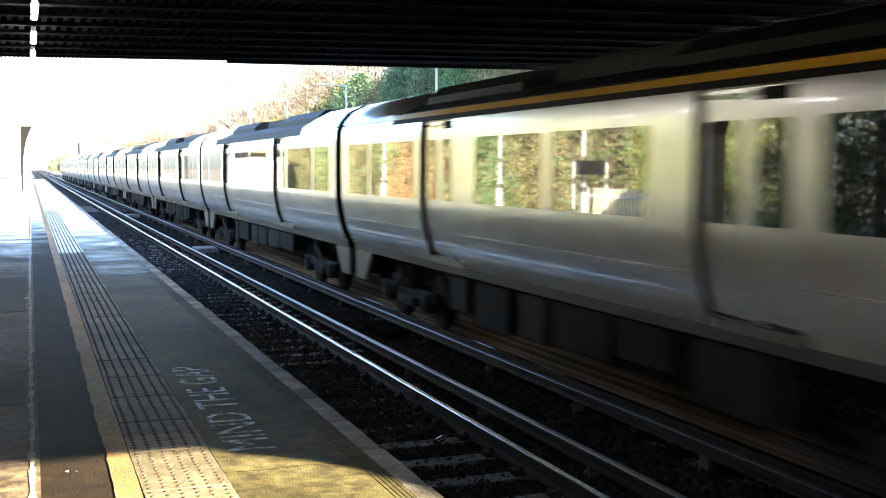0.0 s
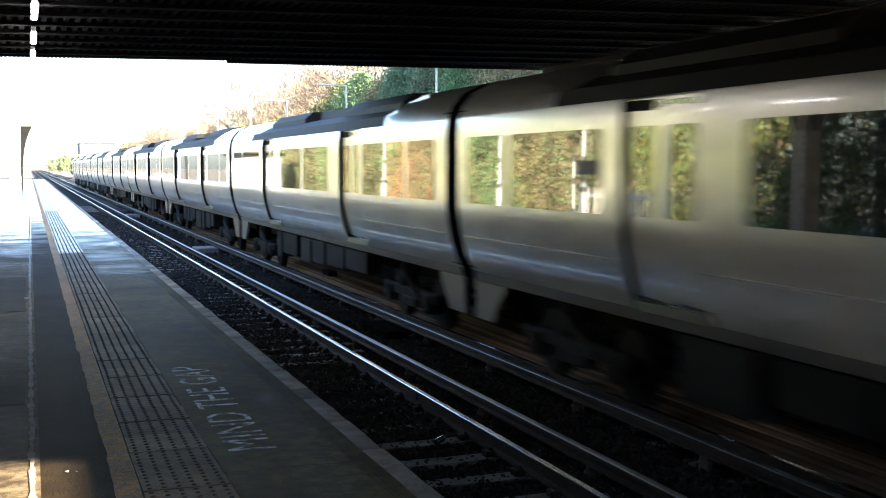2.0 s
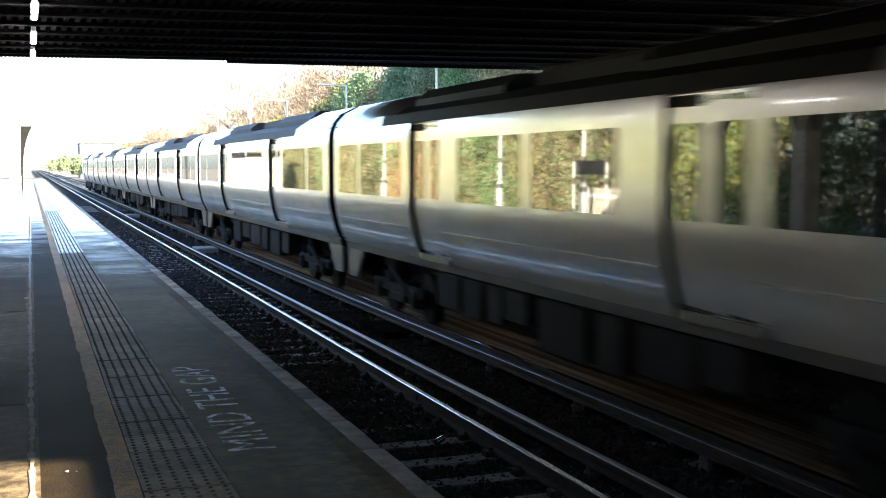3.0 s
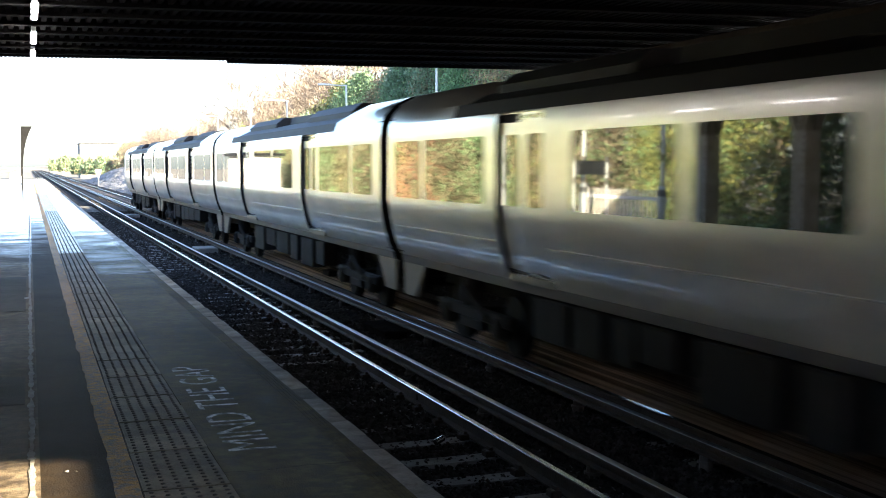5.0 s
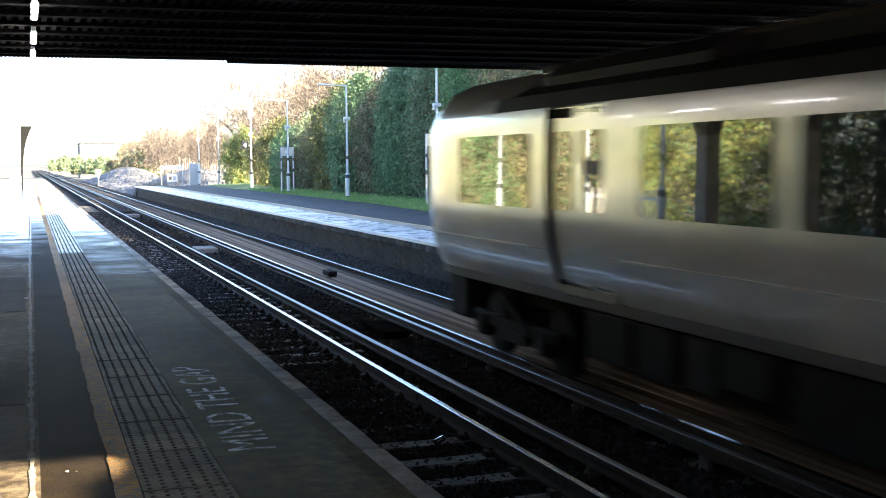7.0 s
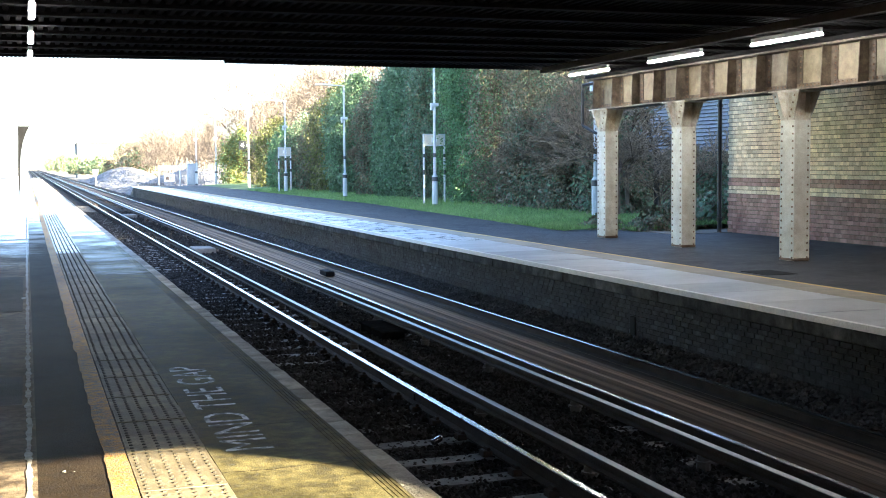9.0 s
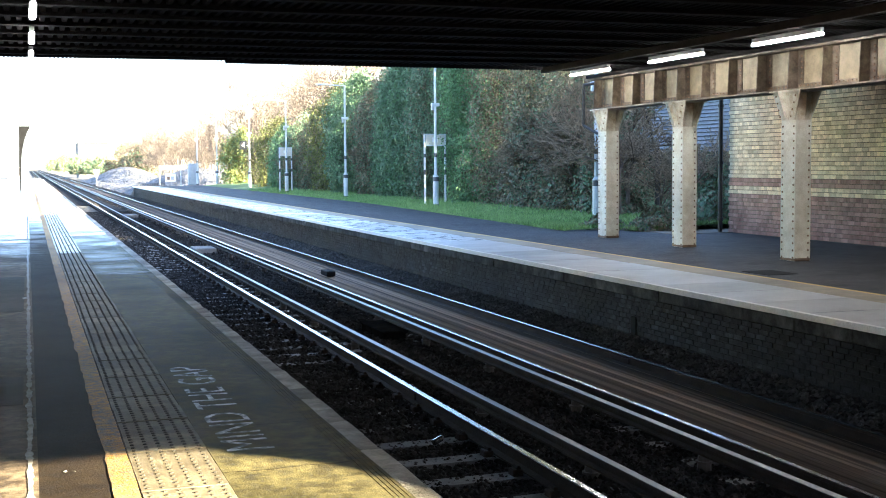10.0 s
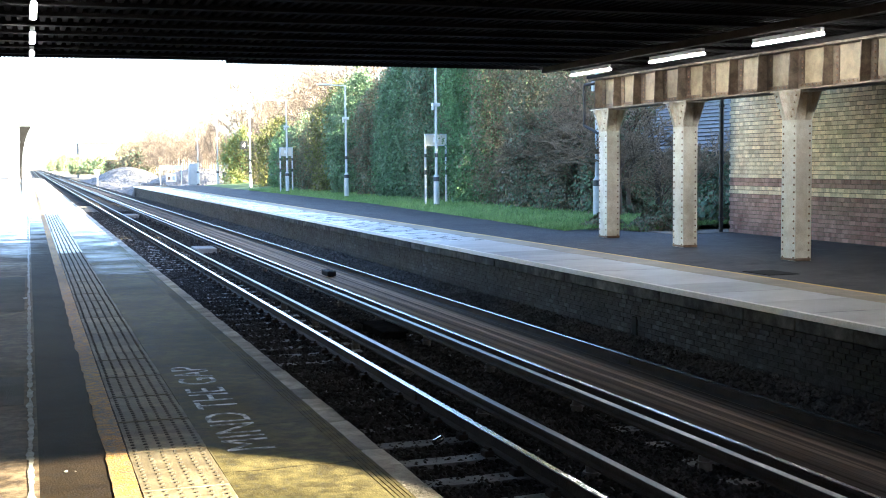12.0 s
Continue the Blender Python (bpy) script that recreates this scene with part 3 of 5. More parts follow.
part("white_edge", Build().box(FE - 0.025, FE + 0.047, FP0, FP1, PLAT - 0.07, PLAT + 0.004).mesh("white_edge", [M_WHITE]), far_paving, "white painted edge")
facing = empty("platform_wall", "sooty engineering brick wall under the far platform", "brick wall")
facing["kind"] = "structure"
BX = FE + 0.16
part("marker_plate", Build().box(BX - 0.03, BX + 0.01, 16.66, 16.82, 0.03, 0.35, 0, 0.01).mesh("marker_plate", [M_BOXG]), facing, "small grey metal plate")
part("wall_core", Build().box(BX - 0.002, BX + 0.1, FP0, FP1, -0.5, PLAT - 0.07).box(BX - 0.03, BX + 0.1, FP0, FP1, 0.45, PLAT - 0.07).box(BX - 0.06, BX + 0.1, FP0, FP1, 0.525, PLAT - 0.07).box(BX - 0.09, BX + 0.1, FP0, FP1, 0.60, PLAT - 0.07).mesh("wall_core", [M_MORTAR]), facing)

# ---- bridge ----
BZ = 4.80
BACK = -0.45
bridge = empty("road_bridge", "black riveted steel road bridge over the tracks", "bridge")
vs, fs = [], []
P_ = 0.16
for k in range(int(31 / P_)):
    for dx, dz in ((0.0, 0.06), (0.06, 0.06), (0.075, 0.0), (0.145, 0.0)):
        x = -15 + P_ * k + dx
        ye = 25.45 if x < 1.85 else 25.75 + 0.05 * (x - 1.85)
        vs += [(x, BACK, BZ + 0.05 + dz), (x, ye, BZ + 0.05 + dz)]
fs = [(2 * k, 2 * k + 2, 2 * k + 3, 2 * k + 1) for k in range(len(vs) // 2 - 1)]
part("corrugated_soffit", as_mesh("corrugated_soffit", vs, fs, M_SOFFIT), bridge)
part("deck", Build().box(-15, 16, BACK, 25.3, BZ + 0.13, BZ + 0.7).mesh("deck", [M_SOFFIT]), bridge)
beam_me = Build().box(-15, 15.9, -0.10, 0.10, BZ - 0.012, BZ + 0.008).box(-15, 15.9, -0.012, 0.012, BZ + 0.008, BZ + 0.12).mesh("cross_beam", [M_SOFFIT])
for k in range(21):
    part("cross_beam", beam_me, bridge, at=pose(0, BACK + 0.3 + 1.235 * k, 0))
# scalloped end plates hanging at the mouth
sc = Build()
for k in range(0, 400):
    x = -15 + 0.0775 * k
    ye = 25.47 if x < 1.85 else 25.77 + 0.05 * (x - 1.85)
    zl = BZ - 0.0 if x < 1.85 else BZ - 0.03
    sc.add([(x, ye, zl + 0.02), (x + 0.03875, ye, zl), (x + 0.0775, ye, zl + 0.02), (x + 0.0775, ye, BZ + 0.9), (x, ye, BZ + 0.9)], [(0, 1, 2, 3, 4)])
    sc.add([(x, ye + .08, zl + 0.02), (x + 0.03875, ye + .08, zl), (x + 0.0775, ye + .08, zl + 0.02), (x + 0.0775, ye + .08, BZ + 0.9), (x, ye + .08, BZ + 0.9)], [(4, 3, 2, 1, 0)])
    sc.add([(x, ye, zl + .02), (x + .03875, ye, zl), (x + .0775, ye, zl + .02), (x, ye + .08, zl + .02), (x + .03875, ye + .08, zl), (x + .0775, ye + .08, zl + .02)], [(0, 3, 4, 1), (1, 4, 5, 2)])
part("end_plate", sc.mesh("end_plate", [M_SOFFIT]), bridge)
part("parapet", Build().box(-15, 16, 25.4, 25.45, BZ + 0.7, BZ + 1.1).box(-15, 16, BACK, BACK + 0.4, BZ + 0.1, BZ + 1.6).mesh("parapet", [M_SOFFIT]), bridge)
# unseen shape added at the bridge back; its curved edge outlines the sun patch
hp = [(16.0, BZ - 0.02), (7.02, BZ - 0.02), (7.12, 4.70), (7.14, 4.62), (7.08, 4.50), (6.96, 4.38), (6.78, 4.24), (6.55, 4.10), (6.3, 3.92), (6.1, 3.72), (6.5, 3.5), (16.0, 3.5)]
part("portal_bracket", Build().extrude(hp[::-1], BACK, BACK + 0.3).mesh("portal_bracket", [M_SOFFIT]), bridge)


# ---- riveted columns and girders ----
def rivet(bld, x, y, z, nx_, ny_, r=0.017, mat=1):
    a = Vector((x, y, z))
    bld.tube(a, a + Vector((nx_, ny_, 0)) * 0.014, r, r * 0.6, 6, mat)


def column_mesh(h):
    s = Build()
    s.box(-0.15, 0.15, -0.20, 0.20, 0, h, 0)
    s.box(-0.162, -0.15, -0.215, 0.215, 0, h, 0)
    s.box(0.15, 0.162, -0.215, 0.215, 0, h, 0)
    for x in (-1, 1):
        for y in (-1, 1):
            s.box(x * 0.15 - 0.06 if x > 0 else -0.15, x * 0.15 if x > 0 else -0.09, y * 0.2 - 0.008, y * 0.2 + 0.008, 0, h, 0)
    z = 0.06
    while z < h - 0.03:
        for y in (-0.165, 0.165):
            rivet(s, -0.162, y, z, -1, 0, 0.021)
        rivet(s, 0.12, -0.208, z, 0, -1, 0.019)
        z += 0.128
    return s.mesh("shaft", [M_STEEL, M_RUST])


CAPZ, GB, GT = 3.39, 3.90, 4.62
shaft_me = column_mesh(CAPZ - PLAT)
cp = Build()
for sx in (-1, 1):
    for sy in (-1, 1):
        # flared gussets
        cp.add([(sx * .15, sy * .19, 0), (sx * .175, sy * .19, 0), (sx * .225, sy * .42, .51), (sx * .2, sy * .42, .51), (sx * .15, 0, 0), (sx * .175, 0, 0), (sx * .225, 0, .51), (sx * .2, 0, .51)],
               [(0, 3, 2, 1), (4, 5, 6, 7), (1, 2, 6, 5), (0, 4, 7, 3), (3, 7, 6, 2), (0, 1, 5, 4)])
    cp.box(-0.2, 0.2, sx * 0.012 - 0.012, sx * 0.012 + 0.012, 0, 0.51)
for sx in (-1, 1):
    cp.add([(sx * .228, -.012, 0), (sx * .228, .012, 0), (sx * .40, .012, .5), (sx * .40, -.012, .5), (sx * .2, -.012, .5), (sx * .2, .012, .5)], [(0, 1, 2, 3), (0, 3, 4), (1, 5, 2)])
    for k in range(4):
        rivet(cp, -0.225, sx * (0.16 + 0.045 * k), 0.06 + 0.12 * k, -1, 0, 0.02)
cp.box(-0.26, 0.26, -0.46, 0.46, 0.49, 0.52)
cap_me = cp.mesh("capital", [M_CAP, M_RUST])
foot_me = Build().box(-0.168, 0.168, -0.221, 0.221, 0, 0.05, 0, 0.01).mesh("foot", [M_RUST])
COLS = (10.84, (26.25, 22.72, 18.8, 14.9, 11.0, 7.1))


def colonnade(x, ys, side, name):
    for k, y in enumerate(ys):
        ob = empty("column", "cream riveted steel column with a flared rusty top", "column", name, at=pose(x, y, PLAT, 0, 0, 0 if side > 0 else 180))
        part("shaft", shaft_me, ob)
        part("capital", cap_me, ob, at=pose(0, 0, CAPZ - PLAT))
        part("foot", foot_me, ob, "rusty column foot")
    gd = empty("girder", "long riveted plate girder in grimy cream paint", "girder", "plate girders")
    ya, yb = 0.2, max(ys) + 0.6
    s = side
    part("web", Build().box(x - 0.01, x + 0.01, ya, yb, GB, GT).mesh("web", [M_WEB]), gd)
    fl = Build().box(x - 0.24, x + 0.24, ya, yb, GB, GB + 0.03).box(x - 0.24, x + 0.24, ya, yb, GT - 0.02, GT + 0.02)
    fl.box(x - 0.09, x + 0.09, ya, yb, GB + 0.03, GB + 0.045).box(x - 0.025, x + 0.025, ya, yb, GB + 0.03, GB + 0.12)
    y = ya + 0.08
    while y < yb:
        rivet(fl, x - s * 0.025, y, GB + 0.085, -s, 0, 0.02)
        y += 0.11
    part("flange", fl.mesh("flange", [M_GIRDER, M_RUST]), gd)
    st = Build().add([(-0.23, -0.02, GB + .03), (-0.23, 0.0, GB + .03), (-0.20, 0.0, GT - .02), (-0.20, -0.02, GT - .02), (0, -0.02, GB + .03), (0, 0, GB + .03), (0, 0, GT - .02), (0, -.02, GT - .02)],
                     [(0, 1, 2, 3), (0, 3, 7, 4), (1, 5, 6, 2), (3, 2, 6, 7), (0, 4, 5, 1)]).box(-0.025, -0.0, -0.19, 0.17, GB + 0.03, GT - 0.02)
    for j in range(6):
        rivet(st, -0.025, 0.12, GB + 0.1 + 0.1 * j, -1, 0, 0.021)
        rivet(st, -0.025, -0.14, GB + 0.1 + 0.1 * j, -1, 0, 0.021)
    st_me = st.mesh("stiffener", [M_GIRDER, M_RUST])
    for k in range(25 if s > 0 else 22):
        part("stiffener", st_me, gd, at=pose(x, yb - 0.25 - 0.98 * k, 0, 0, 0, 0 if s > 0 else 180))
    part("bearer", Build().box(x - 0.3, x + 0.3, ya, yb, GT + 0.02, GT + 0.09).mesh("bearer", [M_SOFFIT]), gd)


colonnade(COLS[0], COLS[1], 1, "columns of the far platform")
colonnade(-4.3, (23.2, 19.7, 16.2, 12.7, 9.2, 5.7, 2.2), -1, "columns of the near platform")

# fluorescent battens
def batten(x, y0, y1, z, group, tube):
    ob = empty("strip_light", "lit fluorescent batten lamp under the bridge", "lamp", group)
    part("tube", Build().box(x - 0.042, x + 0.042, y0, y1, z - 0.032, z + 0.01, 0, 0.015).mesh("tube", [tube]), ob, "glowing white diffuser")
    part("case", Build().box(x - 0.035, x + 0.035, y0 + 0.02, y1 - 0.02, z + 0.012, z + 0.09).mesh("case", [M_CASE]), ob)


for y0, y1 in ((15.85, 17.4), (19.35, 20.85), (22.5, 23.3)):
    batten(-1.92, y0, y1, 4.66, "lamps over the near platform", M_TUBE_DIM)
for y0, y1 in ((24.0, 25.95), (20.15, 22.2), (16.55, 18.5), (12.8, 14.7), (9.0, 10.9)):
    batten(9.75, y0, y1, 4.66, "lamps over the far platform", M_TUBE)
rl = Build().box(8.86, 8.98, 0, 25.6, 4.665, 4.74).box(8.9, 8.94, 0, 25.6, 4.74, 4.79)
thing("cable_tray", rl.mesh("cable_tray", [M_RAIL]), "long grey cable tray under the bridge", "cable tray")

# ---- glazed tile wall ----
WX, WY1, WZ1 = 14.4, 26.8, 4.8
thing("wall_east", Build().box(WX + 0.012, WX + 0.5, 3.0, WY1, PLAT - 0.5, WZ1 + 0.1).mesh("wall_east", [M_GROUT]), "glazed brick abutment wall, cream over maroon", "wall", kind="structure")
# east mass is an added sun blocker that shades the verge and shrubs
strip("road_embankment_east", WX + 0.6, 70, BACK, 26.6, -0.5, 11.0, M_GROUND, "unseen earth mass added east of the bridge to block the sun", "embankment")
strip("road_embankment_west", -70, -14.7, BACK, 26.6, -0.5, 7.2, M_GROUND, "earth embankment carrying the road west of the bridge", "embankment")
thing("wall_west", Build().box(-14.6, -14.1, 3.0, WY1, PLAT - 0.5, WZ1 + 0.1).mesh("wall_west", [M_CREAM]), "cream glazed abutment wall of the near platform", "wall", kind="structure")
pipe = Build().tube((14.25, 26.95, PLAT), (14.25, 26.95, 4.7), 0.055, sides=10)
for z in (1.2, 2.6, 4.0):
    pipe.tube((14.25, 26.95, z), (14.25, 26.95, z + 0.08), 0.075, sides=10)
thing("drainpipe", pipe.mesh("drainpipe", [M_PIPE]), "black cast-iron drainpipe on the wall corner", "drainpipe")
cp2 = Build().tube((10.55, 27.0, 4.5), (10.55, 27.0, 3.55), 0.035).tube((10.55, 27.0, 3.55), (10.72, 26.6, 3.35), 0.035).tube((10.55, 27.0, 4.5), (10.8, 26.8, 4.55), 0.035)
thing("conduit_pipe", cp2.mesh("conduit_pipe", [M_PIPE]), "bent black drain pipe at the girder end", "pipe")


# ---- lamp posts and signs of the far platform ----
def lamp_post(x, y, top, arm, group="lamp posts"):
    ob = empty("lamp_post", "tall pale grey steel platform lamp post", "lamp post", group, at=pose(x, y, PLAT))
    h = top - PLAT
    part("base", Build().tube((0, 0, 0), (0, 0, 1.25), 0.115, 0.115, 14).tube((0, 0, 1.25), (0, 0, 1.32), 0.115, 0.06, 14).mesh("base", [M_POLE]), ob)
    for za, zb, ra in ((1.05, 1.22, 0.119), (2.0, 2.16, 0.064), (0.0, 0.14, 0.119)):
        part("band", Build().tube((0, 0, za), (0, 0, zb), ra, sides=14).mesh("band", [M_BAND]), ob, "dark painted band")
    part("pole", Build().tube((0, 0, 1.3), (0, 0, h), 0.06, 0.045, 12).mesh("pole", [M_POLE]), ob)
    part("loudspeaker", Build().box(-0.16, 0.16, -0.1, 0.1, 4.0, 4.13, 0, 0.02).box(-0.16, -0.08, -0.06, 0.06, 3.85, 4.0, 0, 0.01).mesh("loudspeaker", [M_POLE]), ob)
    if arm:
        part("arm", Build().tube((0, 0, h - 0.03), (-arm, 0, h), 0.03, sides=8).box(-arm - 0.35, -arm + 0.25, -0.1, 0.1, h - 0.03, h + 0.06, 0, 0.02).mesh("arm", [M_POLE]), ob)
    return ob


for x, y, top in ((14.0, 33.5, 6.6), (13.3, 46.65, 6.65), (13.28, 61.2, 6.65), (13.1, 75.4, 6.6), (13.55, 91.3, 6.8), (13.66, 108.6, 6.9), (12.15, 110.1, 6.5)):
    lamp_post(x, y, top, 1.1)


def name_board(x, y, w, z0, z1, foot=PLAT, face=M_SIGN, label="pale station name board on two banded posts"):
    ob = empty("station_sign", label, "sign", "station signs", at=pose(x, y, foot))
    part("board", Build().box(-w / 2, w / 2, -0.025, 0.025, z0 - foot, z1 - foot, 0, 0.008).mesh("board", [face]), ob)
    part("frame", Build().box(-w / 2 - .03, w / 2 + .03, -0.035, 0.035, z1 - foot, z1 - foot + .04).box(-w / 2 - .03, w / 2 + .03, -0.035, 0.035, z0 - foot - .04, z0 - foot).mesh("frame", [M_POLE if face is M_SIGN else M_SIGN_DARK]), ob)
    if face is M_SIGN:
        part("emblem", Build().box(-0.12, 0.12, -0.03, -0.026, (z0 + z1) / 2 - foot - .1, (z0 + z1) / 2 - foot + .1).mesh("emblem", [M_WHITE]), ob)
    for s in (-1, 1):
        pp = part("post", Build().tube((s * w / 2, 0, 0), (s * w / 2, 0, z1 - foot), 0.045, sides=10).mesh("post", [M_POLE]), ob)
        part("band", Build().tube((s * w / 2, 0, 1.3), (s * w / 2, 0, 1.5), 0.049, sides=10).tube((s * w / 2, 0, 2.0), (s * w / 2, 0, 2.15), 0.049, sides=10).mesh("band", [M_BAND]), pp)


name_board(13.72, 48.0, 0.88, 3.42, 3.83)
name_board(13.37, 77.0, 0.76, 3.23, 3.70)
ob = empty("platform_number", "small dark platform number sign on a bracket", "sign", at=pose(13.1, 91.3, 0))
part("panel", Build().box(-0.26, 0.26, -0.03, 0.03, 3.79, 4.41, 0, 0.01).mesh("panel", [M_SIGN_DARK]), ob)
part("bracket", Build().box(0.2, 0.5, -0.02, 0.02, 4.05, 4.12).mesh("bracket", [M_POLE]), ob)
cu = bpy.data.curves.new("digit", "FONT")
cu.body, cu.size, cu.align_x, cu.align_y = "4", 0.5, "CENTER", "CENTER"
tmp = bpy.data.objects.new("digit", cu)
scene.collection.objects.link(tmp)
dme = bpy.data.meshes.new_from_object(tmp.evaluated_get(bpy.context.evaluated_depsgraph_get()))
bpy.data.objects.remove(tmp)
dme.materials.clear()
dme.materials.append(M_WHITE)
part("digit", dme, ob, "white digit", at=pose(0, -0.036, 4.1, 90, 0, 0))


# ---- plants ----
def leaf_cloud(name, centres, normals, size, mats, seed, pick=None):
    """Many small leaf quads at the given centres."""
    rng = np.random.default_rng(seed)
    k = len(centres)
    d = normals + rng.normal(0, 0.55, (k, 3))
    d /= np.linalg.norm(d, axis=1)[:, None]
    u = np.cross(d, rng.normal(0, 1, (k, 3)))
    u /= np.linalg.norm(u, axis=1)[:, None]
    w = np.cross(d, u)
    s = size * rng.uniform(0.6, 1.4, (k, 1))
    u, w = u * s, w * s * 0.6
    v = np.stack([centres - u, centres + w * .9, centres + u, centres - w], 1).reshape(-1, 3)
    me = bpy.data.meshes.new(name)
    me.vertices.add(4 * k)
    me.vertices.foreach_set("co", v.ravel())
    me.loops.add(4 * k)
    me.loops.foreach_set("vertex_index", np.arange(4 * k))
    me.polygons.add(k)
    me.polygons.foreach_set("loop_start", np.arange(k) * 4)
    for m in mats:
        me.materials.append(m)
    if pick is not None:
        me.polygons.foreach_set("material_index", pick.astype(np.int32))
    me.update()
    me.validate()
    return me


def conifer(x, y, r, h, mats, seed, leaves, size=0.075, name="conifer", label="tall dense dark green hedge conifer", lean=0.0):
    """A columnar evergreen: trunk and a ragged leafy crown down to the ground."""
    rng = np.random.default_rng(seed)
    ob = empty(name, label, "tree", "trackside trees", at=pose(x, y, PLAT - 0.1))
    tr = Build().tube((0, 0, 0), (0.1, 0, h * 0.5), 0.16, 0.10, 8).tube((0.1, 0, h * 0.5), (0, 0, h * 0.92), 0.10, 0.03, 8)
    for k in range(14):
        a, z = rng.uniform(0, 6.28), rng.uniform(0.2, 0.85) * h
        tr.tube((0, 0, z), (0.7 * r * math.cos(a), 0.7 * r * math.sin(a), z + 0.8), 0.04, 0.01, 5)
    part("trunk", tr.mesh("trunk", [M_BARK]), ob)
    z = rng.uniform(0.0, 1.0, leaves) ** 0.9
    a = rng.uniform(0, 2 * math.pi, leaves)
    prof_ = np.clip(1.0 - (np.clip(z - 0.62, 0, 1) / 0.38) ** 2.2, 0.02, 1) * (0.82 + 0.18 * np.clip(z / 0.15, 0, 1))
    lump = 0.92 + 0.20 * np.sin(3 * a + 2 * z + seed) + 0.12 * np.sin(7 * a - 9 * z + 2 * seed) + 0.10 * np.sin(11 * a + 17 * z) + 0.07 * np.sin(23 * z * h / 6 + 4 * a)
    depth = 1 - 0.32 * rng.random(leaves) ** 1.8
    rad = r * prof_ * lump * depth
    hh = h * (1 + 0.05 * np.sin(2 * a + seed))
    c = np.stack([rad * np.cos(a) + lean * z, rad * np.sin(a), z * hh], 1)
    spray = rng.integers(0, max(8, leaves // 40), leaves)
    loose = rng.random(leaves) < 0.25
    c = np.where(loose[:, None], c, c[spray] + rng.normal(0, 1, (leaves, 3)) * (0.13, 0.13, 0.24) * (1 + size * 4))
    c[:, 2] = np.abs(c[:, 2])
    nrm = np.stack([np.cos(a), np.sin(a), 0.35 + 0 * a], 1)
    pick = (rng.random(leaves) < 0.25) if len(mats) > 1 else None
    part("crown", leaf_cloud("crown", c, nrm, size, mats, seed, pick), ob)
    # dark inner mass of twigs
    core = Build()
    for k in range(260):
        a0, z0 = rng.uniform(0, 6.28), rng.uniform(0.02, 0.88) * h
        q = r * 0.75 * (1 if z0 < 0.6 * h else 0.6)
        core.tube((0, 0, z0), (q * math.cos(a0), q * math.sin(a0), z0 + rng.uniform(0.1, 0.9)), 0.02, 0.008, 3, caps=False)
    part("inner_growth", core.mesh("inner_growth", [M_BARK]), ob, kind="stuff")
    return ob


def sticks(name, segs, mat, sides=3):
    """Tapered twigs from rows of (a, b, r0, r1), all in one mesh."""
    a = np.array([s[0] for s in segs])
    c = np.array([s[1] for s in segs])
    r0 = np.array([s[2] for s in segs])[:, None, None]
    r1 = np.array([s[3] for s in segs])[:, None, None]
    d = c - a
    d /= np.linalg.norm(d, axis=1)[:, None] + 1e-9
    u = np.cross(d, np.where(np.abs(d[:, 2:]) > 0.9, (1.0, 0, 0), (0, 0, 1.0)))
    u /= np.linalg.norm(u, axis=1)[:, None] + 1e-9
    w = np.cross(d, u)
    an = 2 * np.pi * np.arange(sides) / sides
    ring = np.cos(an)[None, :, None] * u[:, None] + np.sin(an)[None, :, None] * w[:, None]
    v = np.concatenate([a[:, None] + ring * r0, c[:, None] + ring * r1], 1).reshape(-1, 3)
    k = len(segs)
    f = np.array([(i, (i + 1) % sides, sides + (i + 1) % sides, sides + i) for i in range(sides)])
    idx = (f[None] + (2 * sides * np.arange(k))[:, None, None]).ravel()
    me = bpy.data.meshes.new(name)
    me.vertices.add(len(v))
    me.vertices.foreach_set("co", v.ravel())
    me.loops.add(len(idx))
    me.loops.foreach_set("vertex_index", idx)
    me.polygons.add(k * sides)
    me.polygons.foreach_set("loop_start", np.arange(k * sides) * 4)
    me.materials.append(mat)
    me.update()
    me.validate()
    return me


def bare_tree_meshes(h, seed, spread=0.55, levels=5, kids=4, thin=0.014):
    """A leafless tree: trunk with limbs, and a crown of fine twigs."""
    rng = random.Random(seed)
    big, fine = [], []

    def grow(p, d, ln, r, lv):
        q = p + d * ln
        (big if lv <= 1 else fine).append((p, q, r, r * 0.6))
        if lv >= levels:
            return
        for k in range(kids if lv else kids + 2):
            f = 0.45 + 0.55 * (k + 1) / (kids + (2 if lv == 0 else 0))
            nd = (d + Vector((rng.gauss(0, spread), rng.gauss(0, spread), rng.gauss(0.14, spread * 0.6)))).normalized()
            grow(p + d * ln * f, nd, ln * rng.uniform(0.5, 0.72), max(r * 0.5, thin), lv + 1)

    grow(Vector((0, 0, 0)), Vector((0, 0, 1)), h * 0.36, h * 0.016, 0)
    return sticks("trunk", big, M_BARK, 7), sticks("crown", fine, M_TWIG, 3)


def bare_tree(x, y, z, me, scale, turn, label="leafless winter tree with fine brown twigs"):
    ob = empty("bare_tree", label, "tree", "trackside trees", at=pose(x, y, z, 0, 0, turn))
    ob.scale = (scale,) * 3
    part("trunk", me[0], ob)
    part("crown", me[1], ob)
    return ob


